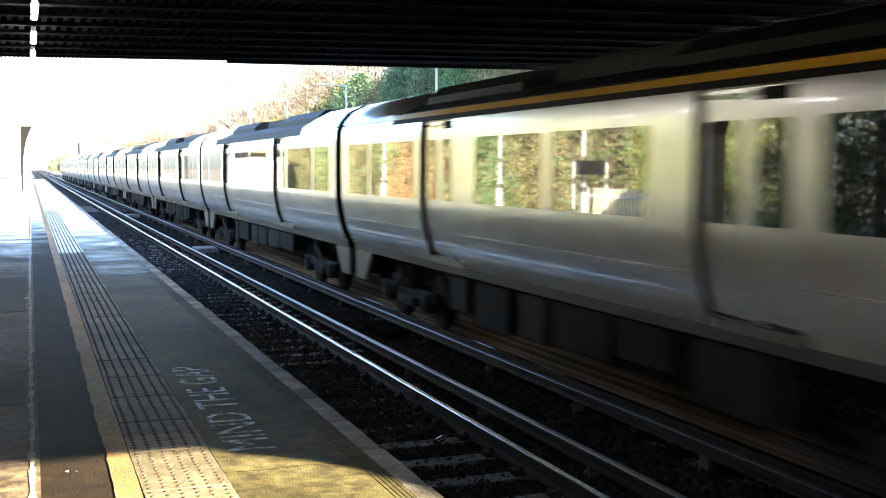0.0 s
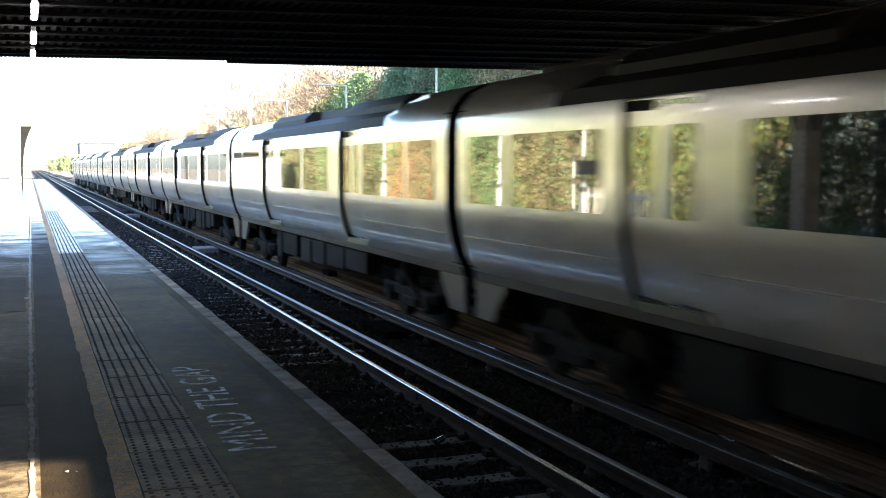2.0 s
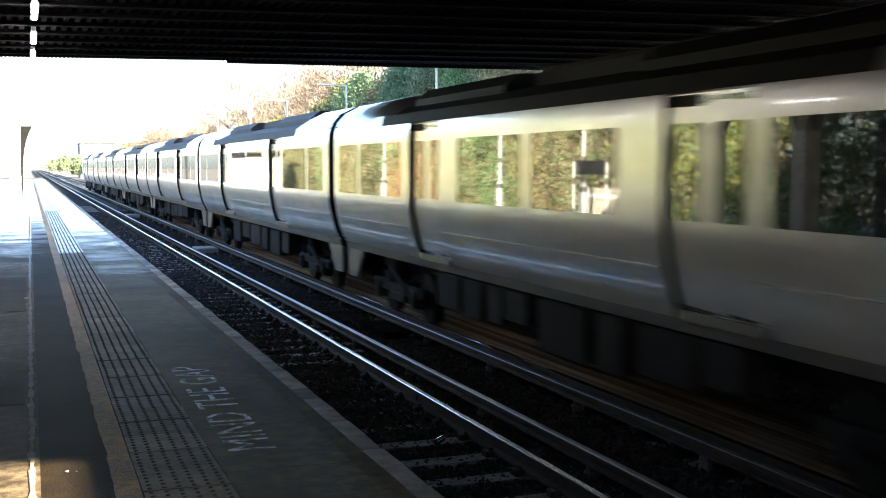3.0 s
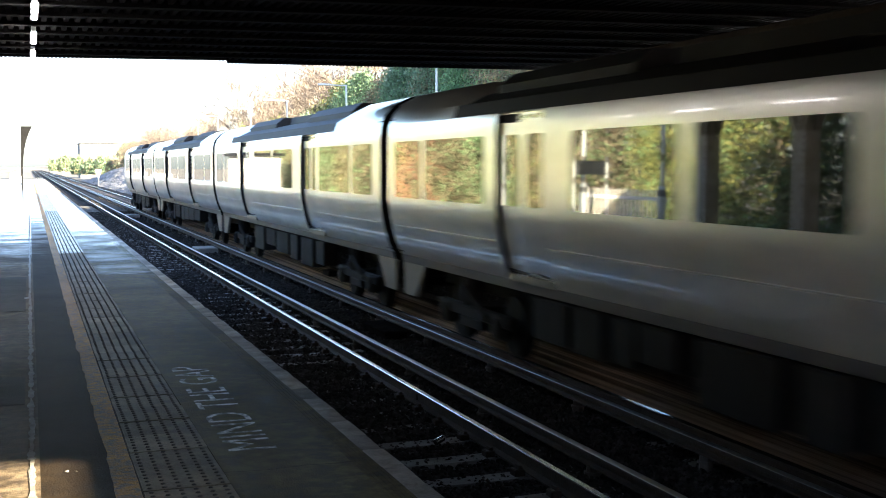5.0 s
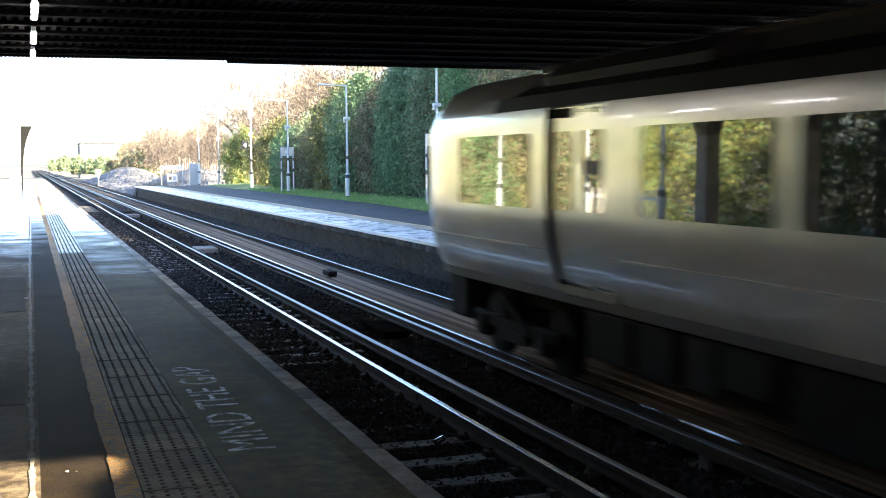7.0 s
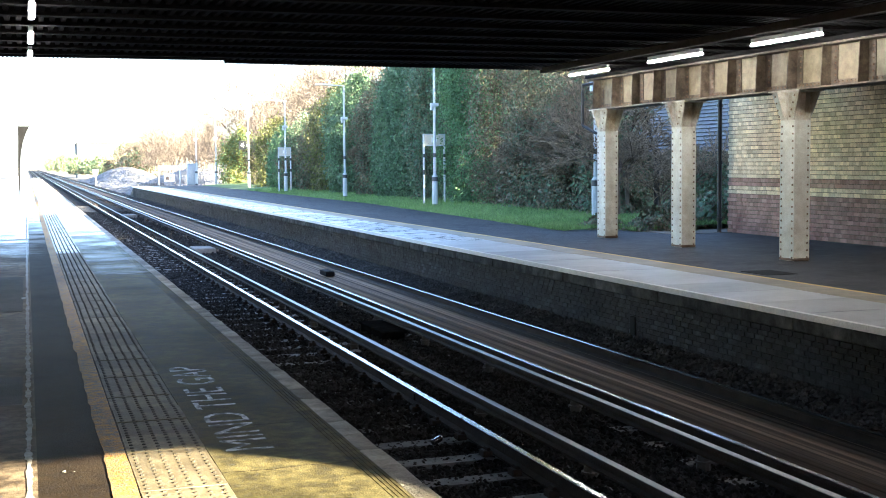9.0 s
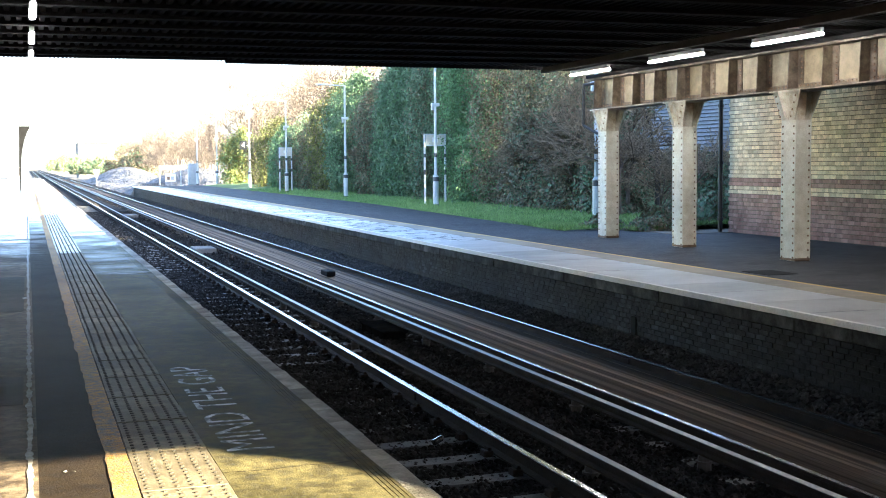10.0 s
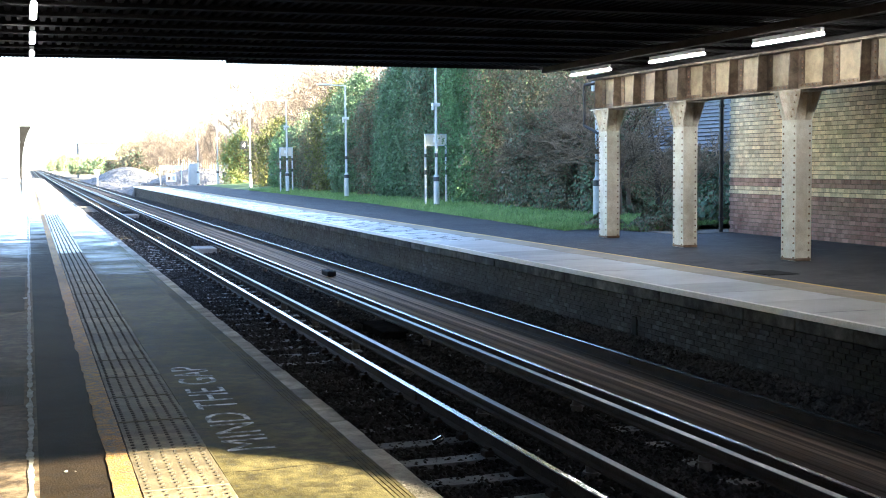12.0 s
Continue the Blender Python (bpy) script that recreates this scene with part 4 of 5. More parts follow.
HEDGE = ((15.9, 38.3, 1.8, 7.2, (M_LEAF_C, M_LEAF_A), 40), (16.1, 41.5, 1.9, 8.4, (M_LEAF_C, M_LEAF_A), 46), (16.0, 44.7, 1.8, 9.0, (M_LEAF_C, M_LEAF_B), 48), (16.1, 48.0, 1.8, 9.0, (M_LEAF_E, M_LEAF_B), 70),
         (16.0, 52.3, 1.8, 8.9, (M_LEAF_A, M_LEAF_C), 52), (15.8, 55.8, 1.5, 8.6, (M_LEAF_A, M_LEAF_B), 44), (15.4, 58.6, 1.3, 6.7, (M_LEAF_A, M_LEAF_B), 40), (15.6, 62.6, 1.4, 5.7, (M_LEAF_C, M_LEAF_A), 40),
         (15.7, 67.4, 1.8, 6.4, (M_LEAF_A, M_LEAF_B), 46), (16.0, 72.6, 1.8, 6.3, (M_LEAF_D, M_LEAF_C), 40), (15.5, 76.5, 1.2, 4.9, (M_LEAF_C, M_LEAF_A), 22), (15.5, 80.6, 1.7, 4.6, (M_LEAF_A, M_LEAF_C), 32),
         (15.2, 86.0, 1.2, 4.0, (M_LEAF_B, M_LEAF_A), 20), (15.9, 92.0, 1.7, 4.9, (M_LEAF_D, M_LEAF_C), 20), (16.3, 99.0, 1.5, 4.0, (M_LEAF_C, M_LEAF_D), 12), (15.6, 107.0, 1.6, 4.6, (M_LEAF_D, M_LEAF_B), 12))
for k, (x, y, r, h, mats, lv) in enumerate(HEDGE):
    conifer(x, y, r, h, mats, 20 + k, 1000 * lv, 0.042 + 0.0005 * (y - 33), label="tall dense dark green hedge conifer" if mats[0] in (M_LEAF_A, M_LEAF_B) else "tall olive-brown ivy-clad hedge tree")
# hidden tall trees added to keep the sun off hedge and lamp posts
for k in range(4):
    conifer(19.8 + 0.6 * (k % 2), 47.0 + 3.4 * k, 2.4, 11.0, (M_LEAF_A, M_LEAF_C), 240 + k, 20000, 0.095, label="tall dense dark evergreen added behind the hedge as a sun screen")
for k in range(7):
    conifer(18.6 + 0.4 * (k % 2), 46 + 5.4 * k, 2.1, 6.6 - 0.45 * k, (M_LEAF_A, M_LEAF_C), 220 + k, 12000, 0.085, label="dense dark evergreen behind the hedge")
trees = [bare_tree_meshes(10.0, 3), bare_tree_meshes(10.0, 8, 0.62), bare_tree_meshes(10.0, 21, 0.5)]
rt = random.Random(11)
for k in range(52):
    y = 62 + 4.3 * k
    bare_tree(rt.uniform(19, 24), y, 1.2, trees[k % 3], rt.uniform(0.85, 1.2) * (1.15 if y < 140 else 0.9), rt.uniform(0, 360))
for k in range(26):
    bare_tree(rt.uniform(15.5, 18.5), 88 + 7 * k, 0.6, trees[(k + 1) % 3], rt.uniform(0.5, 0.75), rt.uniform(0, 360), "low leafless thorn tree on the bank")

# thorny bare shrubs beside the tall hedge, low scrub under it
shrub = [bare_tree_meshes(3.6, 31, 0.75, 5, 4, 0.007), bare_tree_meshes(3.6, 44, 0.8, 5, 4, 0.007)]
for pair_ in shrub:
    pair_[1].materials[0] = M_THORN
for k, (x, y, z, sc) in enumerate(((14.9, 31.2, 0.7, 0.9), (15.4, 34.2, 0.8, 1.35), (15.0, 36.6, 0.8, 1.2), (15.8, 39.3, 0.8, 1.5), (15.2, 41.5, 0.8, 1.1), (16.6, 30.0, 0.6, 0.5), (15.1, 39.0, 1.0, 1.5),
                                   (14.9, 44.0, 0.8, 0.8), (15.0, 35.6, 0.8, 1.55), (14.6, 33.2, 0.8, 1.3), (15.2, 38.2, 0.8, 1.35), (18.6, 31.5, 1.0, 0.45), (15.0, 62.5, 0.8, 1.2), (15.2, 72.5, 0.8, 1.1), (15.0, 80.0, 0.8, 1.1), (15.1, 37.4, 0.8, 1.5), (15.2, 40.2, 0.8, 1.6), (15.1, 35.0, 0.8, 1.4), (16.2, 36.0, 0.8, 1.9), (16.8, 33.0, 0.8, 1.0), (18.2, 35.0, 0.8, 1.1), (19.5, 34.0, 0.8, 0.9), (20.6, 33.6, 0.9, 1.0))):
    ob = empty("shrub", "bare tangled brown thorn shrub", "shrub", "trackside shrubs", at=pose(x, y, z, 0, 0, 77 * k))
    ob.scale = (sc,) * 3
    part("stem", shrub[k % 2][0], ob)
    part("twig_mass", shrub[k % 2][1], ob, kind="stuff")


def bush(x, y, r, h, mats, seed, leaves, size, label):
    rng = np.random.default_rng(seed)
    ob = empty("bush", label, "bush", "low bushes", at=pose(x, y, PLAT - 0.25))
    z, a = rng.random(leaves) ** 0.8, rng.uniform(0, 6.283, leaves)
    rad = r * np.sqrt(np.clip(1 - z ** 2.2, 0.03, 1)) * (1 + 0.25 * np.sin(3 * a + seed) + 0.15 * np.sin(8 * a + 6 * z)) * (1 - 0.5 * rng.random(leaves) ** 2)
    c = np.stack([rad * np.cos(a), rad * np.sin(a), z * h * (1 + 0.2 * np.sin(2 * a + seed))], 1)
    part("leaves", leaf_cloud("leaves", c, np.stack([np.cos(a), np.sin(a), 0.6 + 0 * a], 1), size, mats, seed, rng.random(leaves) < 0.3), ob, kind="stuff")
    segs = [(Vector((0, 0, 0)), Vector((r * 0.7 * math.cos(k * 2.4), r * 0.7 * math.sin(k * 2.4), h * (0.4 + 0.05 * (k % 10)))), 0.015, 0.006) for k in range(20)]
    part("stems", sticks("stems", segs, M_TWIG), ob, kind="stuff")


for k, (x, y, r, h) in enumerate(((15.6, 29.0, 1.0, 1.4), (17.0, 28.9, 1.0, 1.5), (18.3, 30.2, 1.4, 1.3), (19.6, 33.0, 1.6, 1.4), (16.4, 31.0, 1.0, 1.0), (20.5, 36.5, 1.8, 1.9), (18.6, 34.6, 1.3, 1.7), (19.0, 38.5, 1.6, 2.0), (21.5, 41.0, 2.0, 2.2), (17.4, 31.6, 0.9, 1.1), (15.4, 40.0, 1.2, 1.2), (15.2, 34.5, 0.9, 0.9), (15.3, 35.6, 1.1, 3.4), (15.6, 37.8, 1.3, 4.2), (15.2, 40.6, 1.2, 4.6))):
    bush(x, y, r, h, (M_LEAF_C, M_LEAF_A) if k % 3 else (M_LEAF_A, M_LEAF_C), 60 + k, 5200, 0.055, "low ivy and bramble bush at the platform back")

# ---- grass verge ----
vs, fs = [], []
rows_ = 90
for k in range(rows_ + 1):
    y = 28.0 + (108 - 28.0) * k / rows_
    xi = 10.95 + min(1.35, 1.35 * max(0, (y - 29) / 24)) + 0.07 * math.sin(k * 1.7) if y > 28.9 else 12.6
    vs += [(xi, y, PLAT + 0.004), (xi + 0.25, y, PLAT + 0.05), (14.4, y, PLAT + 0.12), (16.5, y, PLAT + 0.25), (22, y, PLAT + 0.7)]
    if k:
        a = 5 * k
        fs += [(a - 5 + j, a - 4 + j, a + 1 + j, a + j) for j in range(4)]
strip("soil_patch", 12.7, 24, 26.62, 29.5, PLAT - 0.4, PLAT + 0.012, M_GROUND, "bare dark soil at the foot of the wall", "soil")
verge = thing("grass_verge", as_mesh("grass_verge", vs, fs, M_GRASS, smooth=True), "strip of green grass along the platform back", "grass", kind="structure")
rng = np.random.default_rng(77)
kk = 60000
gy = 28.0 + (85 - 28.0) * rng.random(kk) ** 1.7
gi = np.where(gy > 28.9, 10.95 + np.clip(1.35 * (gy - 29) / 24, 0, 1.35), 12.5)
gxx = gi - 0.04 + (16.2 - gi) * rng.random(kk) ** 1.3
zz = PLAT + 0.02 + 0.06 * np.clip(gxx - gi, 0, 2)
hgt = rng.uniform(0.04, 0.13, kk)
lean = rng.normal(0, 0.04, (kk, 2))
aa = rng.uniform(0, 6.28, kk)
wx, wy = 0.012 * np.cos(aa), 0.012 * np.sin(aa)
tri_v = np.stack([np.stack([gxx - wx, gy - wy, zz], 1), np.stack([gxx + wx, gy + wy, zz], 1), np.stack([gxx + lean[:, 0], gy + lean[:, 1], zz + hgt], 1)], 1).reshape(-1, 3)
me = bpy.data.meshes.new("grass_blades")
me.vertices.add(3 * kk)
me.vertices.foreach_set("co", tri_v.ravel())
me.loops.add(3 * kk)
me.loops.foreach_set("vertex_index", np.arange(3 * kk))
me.polygons.add(kk)
me.polygons.foreach_set("loop_start", np.arange(kk) * 3)
me.materials.append(M_BLADE)
me.update()
me.validate()
part("grass_blades", me, verge, kind="stuff")

# ---- slate-roofed house behind the platform ----
house = empty("house", "house with a steep blue-grey slate roof behind shrubs", "house")
part("wall", Build().box(23.4, 33, 30, 75, 0.5, 3.05).box(24.0, 24.6, 75, 75.4, 0.5, 6).mesh("wall", [M_RENDER]), house, "grey rendered wall")
part("roof_core", Build().add([(23.2, 29.7, 3.0), (23.2, 75.3, 3.0), (29.5, 75.3, 8.6), (29.5, 29.7, 8.6), (35.5, 29.7, 3.0), (35.5, 75.3, 3.0)], [(0, 3, 2, 1), (3, 4, 5, 2), (0, 4, 3), (1, 2, 5), (0, 1, 5, 4)]).mesh("roof_core", [M_SLATE]), house)
part("gutter", Build().tube((23.1, 29.7, 3.0), (23.1, 75.3, 3.0), 0.07, sides=8).mesh("gutter", [M_PIPE]), house)
ROOF_OF = house
fence_post = empty("fence_post", "leaning dark angle-iron fence post", "fence post", at=pose(17.5, 36.2, 1.0))
part("post", Build().box(-0.08, 0.08, -0.06, 0.06, 0, 2.1, 0, 0.01).mesh("post", [M_SLEEPER]), fence_post)
part("strut", Build().tube((0.05, 0, 1.5), (-0.55, 0, 3.7), 0.04, sides=6).tube((0.05, 0, 0.3), (0.05, 0, 1.5), 0.04, sides=6).mesh("strut", [M_PIPE]), fence_post)

for k, (x, y, r, h) in enumerate(((13.3, 28.4, 0.8, 0.75), (12.3, 29.6, 0.7, 0.6), (14.2, 29.2, 0.8, 0.9))):
    bush(x, y, r, h, (M_LEAF_C, M_LEAF_A), 400 + k, 4200, 0.045, "low brown bramble and leaf litter beside the tiled wall")

# ---- line side beyond the platforms ----
rng = np.random.default_rng(9)
vs, fs = [], []
NU, NV = 260, 60
for i in range(NU + 1):
    for j in range(NV + 1):
        u, v = i / NU, j / NV
        y, x = 113 + 140 * u, 7.6 + 9.5 * v
        z = -0.3 + 2.6 * math.sin(math.pi * min(1, v * 0.72)) ** 1.2 * (0.55 + 0.45 * math.sin(u * 9 + 1)) * min(1, u * 12) + 0.25 * noise.noise((x * 0.7, y * 0.35, 0)) + 0.16 * abs(noise.noise((x * 2.1, y * 1.3, 4))) + 0.10 * noise.noise((x * 4.7, y * 2.9, 8))
        vs.append((x, y, z))
for i in range(NU):
    for j in range(NV):
        a = i * (NV + 1) + j
        fs.append((a, a + 1, a + NV + 2, a + NV + 1))
thing("rubble_bank", as_mesh("rubble_bank", vs, fs, M_RUBBLE), "pale grey bank of rubble and earth beside the line", "bank", kind="structure")
ob = empty("equipment_cabinet", "tall grey trackside equipment cabinet", "cabinet", at=pose(11.9, 111.0, PLAT))
part("body", Build().box(-0.45, 0.45, -0.35, 0.35, 0, 1.9, 0, 0.03).mesh("body", [M_CAB]), ob)
part("door", Build().box(-0.40, 0.40, -0.37, -0.352, 0.1, 1.8, 0, 0.008).mesh("door", [M_CAB]), ob)
strip("cabinet_plinth", 11.2, 12.7, 108.0, 112.0, -0.5, PLAT - 0.004, M_SLEEPER, "concrete base under the cabinet", "base")
ob = empty("notice_board", "white warning board with dark markings on a low rail fence", "sign", at=pose(9.9, 111.0, 0.9))
part("board", Build().box(-0.45, 0.45, -0.03, 0.03, 0.3, 1.05, 0, 0.01).mesh("board", [M_WHITE]), ob)
part("top_panel", Build().box(-0.9, 0.9, -0.03, 0.03, 1.35, 1.75, 0, 0.01).mesh("top_panel", [M_SIGN]), ob)
part("post", Build().box(-0.95, -0.87, -0.05, 0.05, -1.2, 1.8).box(0.87, 0.95, -0.05, 0.05, -1.2, 1.8).mesh("post", [M_POLE]), ob)
for k, m_ in ((0, M_RUST), (1, M_CAB)):
    part("marking", Build().box(-0.3 + 0.35 * k, -0.05 + 0.35 * k, -0.036, -0.032, 0.5, 0.8).mesh("marking", [m_]), ob)
for x0, y0, x1, y1 in ((7.0, 109.0, 9.4, 111.5), (-3.2, 181.0, -0.3, 181.5)):
    ob = empty("barrier", "low dark toothed barrier at the platform end", "barrier", "platform end barriers")
    bb = Build()
    for k in range(12):
        x, y = x0 + (x1 - x0) * k / 11, y0 + (y1 - y0) * k / 11
        bb.box(x - 0.07, x + 0.07, y - 0.05, y + 0.05, PLAT - 0.02, PLAT + 0.22, 0, 0.02)
    part("teeth", bb.mesh("teeth", [M_BAND]), ob, kind="stuff")
    part("rail", Build().box(min(x0, x1), max(x0, x1), y0 - 0.05, y0 + 0.05, PLAT - 0.9, PLAT + 0.05).mesh("rail", [M_BAND]), ob)
for x, y, w in ((7.7, 190.0, 1.0), (8.9, 430.0, 1.4)):
    ob = empty("track_sign", "small white triangular lineside sign on a post", "sign", "lineside signs", at=pose(x, y, -0.3))
    part("plate", Build().add([(-w / 2, -.03, 2.4), (w / 2, -.03, 2.4), (0.1, -.03, 1.3), (-0.1, -.03, 1.3), (-w / 2, .03, 2.4), (w / 2, .03, 2.4), (0.1, .03, 1.3), (-0.1, .03, 1.3)], [(0, 3, 2, 1), (4, 5, 6, 7), (0, 1, 5, 4), (1, 2, 6, 5), (3, 0, 4, 7)]).mesh("plate", [M_WHITE]), ob)
    part("post", Build().tube((0, 0, 0), (0, 0, 1.4), 0.05).mesh("post", [M_POLE]), ob)
# tall flared mast on the near platform
ob = empty("flared_mast", "dark curved canopy bracket on a pale mast", "mast", at=pose(-2.55, 100.0, PLAT))
bb = Build()
vs, fs = [], []
for k in range(9):
    f = k / 8
    z, w, cx = 4.83 * f, 0.06 + 0.36 * f ** 4, 0.42 * f ** 3
    vs += [(cx - w, -.1, z), (cx + w, -.1, z), (cx + w, .1, z), (cx - w, .1, z)]
    if k:
        a = 4 * k
        fs += [(a - 4 + q, a - 4 + (q + 1) % 4, a + (q + 1) % 4, a + q) for q in range(4)]
bb.add(vs, fs + [(32, 33, 34, 35)])
part("bracket", bb.mesh("bracket", [M_BLACK]), ob)
for k in range(7):
    ob = empty("bench", "pale platform bench far along the near platform", "bench", "far platform furniture", at=pose(-3.1 - 0.25 * (k % 3), 120 + 9 * k, PLAT))
    part("seat", Build().box(-0.3, 0.3, -1.2, 1.2, 0.4, 0.48, 0, 0.02).mesh("seat", [M_WALLWHITE]), ob)
    part("back", Build().box(-0.32, -0.26, -1.2, 1.2, 0.5, 1.1, 0, 0.02).mesh("back", [M_WALLWHITE]), ob)
    part("leg", Build().box(-0.28, 0.28, -1.0, -0.9, 0, 0.4).mesh("leg", [M_POLE]), ob)
    part("leg", Build().box(-0.28, 0.28, 0.9, 1.0, 0, 0.4).mesh("leg", [M_POLE]), ob)


def far_house(x, y, w, d, h, rise, wall, group):
    ob = empty("far_house", "distant gabled brick house above the line, walls greyed as shade", "house", group, at=pose(x, y, 1.0))
    part("wall", Build().box(-w / 2, w / 2, -d / 2, d / 2, -1.5, h).mesh("wall", [wall]), ob)
    part("roof", Build().add([(-w / 2 - .3, -d / 2 - .3, h), (w / 2 + .3, -d / 2 - .3, h), (w / 2 + .3, d / 2 + .3, h), (-w / 2 - .3, d / 2 + .3, h), (0, -d / 2 - .3, h + rise), (0, d / 2 + .3, h + rise)], [(0, 1, 4), (2, 3, 5), (0, 4, 5, 3), (1, 2, 5, 4), (0, 3, 2, 1)]).mesh("roof", [M_SLATE]), ob)
    part("chimney", Build().box(-0.5, 0.5, d / 2 - 1.6, d / 2 - 0.8, h + rise * 0.4, h + rise + 1.3).mesh("chimney", [M_REDBRICK]), ob)
    for i in range(2):
        for j in range(2):
            part("window", Build().box(-w / 4 - 0.6 + i * w / 2, -w / 4 + 0.6 + i * w / 2, -d / 2 - 0.05, -d / 2 + 0.05, 1.2 + 2.8 * j, 2.7 + 2.8 * j).mesh("window", [M_SLATE]), ob)


# grey wall colour here paints the shade on pale house fronts
far_house(15.2, 337, 9.4, 14, 7.4, 3.2, M_RENDER, "distant houses")
far_house(24.5, 352, 9.0, 12, 7.8, 3.0, M_RENDER, "distant houses")
far_house(12.5, 560, 12, 12, 6.0, 3.5, M_RENDER, "distant houses")
for k, (x, y, r, h) in enumerate(((11.0, 288, 1.8, 2.8), (13.6, 290, 2.0, 3.4), (16.2, 291, 1.9, 3.2), (18.8, 292, 1.5, 6.0), (20.9, 294, 1.6, 6.8), (23.0, 290, 1.7, 6.2), (8.8, 300, 1.5, 3.6), (9.6, 420, 3.0, 5.0), (8.0, 520, 3.0, 4.5))):
    conifer(x, y, r, h, (M_LEAF_A, M_LEAF_C), 320 + k, 5000, 0.2, "bush_tree", "rounded evergreen scrub beside the line")
for k in range(4):
    conifer(16.5 + 1.2 * (k % 3), 225 + 16 * k, 2.6, 3.4 + 0.6 * (k % 3), (M_LEAF_C, M_LEAF_A), 90 + k, 4000, 0.22, "bush_tree", "rounded evergreen scrub beside the line")
for k in range(14):
    bare_tree(24 + 5 * (k % 3), 290 + 22 * k, 0.5, trees[k % 3], 0.8 + 0.1 * (k % 4), 50 * k)

# ---- small things between the rails ----
thing("cable_box", Build().box(3.38, 3.76, 19.3, 20.7, -0.24, -0.06, 0, 0.02).box(3.35, 3.79, 19.26, 20.74, -0.08, -0.04, 0, 0.012).mesh("cable_box", [M_MATT]), "black ribbed cable box lying between the tracks", "box")
thing("crossing_board", Build().box(3.05, 3.75, 40.6, 41.9, -0.22, -0.02, 0, 0.03).mesh("crossing_board", [M_SLEEPER]), "pale concrete trough cover between the tracks", "cover")
thing("crossing_board", Build().box(3.0, 3.7, 70.0, 71.6, -0.22, -0.02, 0, 0.03).mesh("crossing_board", [M_SLEEPER]), "pale concrete trough cover between the tracks", "cover")
thing("signal_loop_box", Build().box(4.95, 5.17, 30.0, 30.7, -0.11, 0.02, 0, 0.02).mesh("signal_loop_box", [M_UNDER]), "small dark equipment box between the far rails", "box")
can = empty("drink_can", "crushed silver drink can lying on the ballast", "can", at=pose(1.84, 11.84, -0.13, 0, 75, 25))
part("body", Build().tube((0, 0, -0.055), (0, 0, 0.055), 0.032, 0.031, 14).tube((0, 0, 0.055), (0, 0, 0.066), 0.031, 0.024, 14).mesh("body", [M_SHINE]), can)
part("rim", Build().tube((0, 0, 0.066), (0, 0, 0.07), 0.026, 0.026, 14).mesh("rim", [M_COND]), can)

# ---- near side, seen mirrored in the train ----
NX = -9.5
# first three trees take brighter leaf colours in place of light missing there
for k in range(17):
    y = 27 + 5.2 * k
    conifer(NX - 2.2 - 0.5 * (k % 3), y, 2.7, (8.8 if k < 6 else 6.4) + 0.7 * math.sin(k * 1.9), ((M_LEAF_C, M_LEAF_B), (M_LEAF_C, M_LEAF_D), (M_LEAF_B, M_LEAF_C))[k % 3] if k > 2 else (M_LEAF_D, M_LEAF_E), 120 + k, 32000, 0.06, "conifer", "sunlit yellow-green hedge tree behind the near platform")
strip("grass_verge_near", -14.0, -8.0, 26.0, 120, PLAT + 0.0, PLAT + 0.03, M_GRASS, "grass verge behind the near platform", "grass")
name_board(-7.0, 34.7, 1.1, 2.55, 2.9, PLAT, M_SIGN_DARK, "dark blue station sign on two posts by the fence")
lamp_post(-7.0, 42.4, 6.6, 0)
lamp_post(-7.0, 35.2, 6.6, 0)
lamp_post(-6.6, 29.4, 6.6, 0)
lamp_post(-7.0, 58.0, 6.6, 0)
fence = empty("picket_fence", "white painted picket fence behind the near platform", "fence")
for k in range(22):
    part("picket", Build().box(-7.515, -7.495, 30.9 + 0.25 * k, 30.955 + 0.25 * k, PLAT, 2.1).mesh("picket", [M_WHITE]), fence)
for z in (1.2, 1.8):
    part("rail", Build().box(-7.56, -7.525, 30.8, 36.4, z, z + 0.09).mesh("rail", [M_WHITE]), fence)
ob = empty("brick_house", "orange-red brick house behind the near platform hedge", "house", at=pose(-13.5, 66, PLAT))
part("wall", Build().box(-3, 3, -4, 4, -1, 5.5).mesh("wall", [M_REDBRICK]), ob)
part("roof", Build().add([(-3.3, -4.3, 5.5), (3.3, -4.3, 5.5), (3.3, 4.3, 5.5), (-3.3, 4.3, 5.5), (0, -4.3, 8), (0, 4.3, 8)], [(0, 1, 4), (2, 3, 5), (0, 4, 5, 3), (1, 2, 5, 4), (0, 3, 2, 1)]).mesh("roof", [M_SLATE]), ob)
ob = empty("white_shelter", "white painted waiting shelter on the near platform", "shelter", at=pose(-6.5, 92, PLAT))
part("wall", Build().box(-1.2, 1.2, -4, 4, 0, 2.6).mesh("wall", [M_WALLWHITE]), ob)
part("roof", Build().box(-1.5, 1.6, -4.3, 4.3, 2.6, 2.8).mesh("roof", [M_ROOF]), ob)
# unseen wall and buildings added behind the camera, closing the place to sky light
strip("wall_south", -14.5, 3.0, -30.5, -30.0, -0.5, 7.0, M_REDBRICK, "plain brick wall closing the station", "wall")

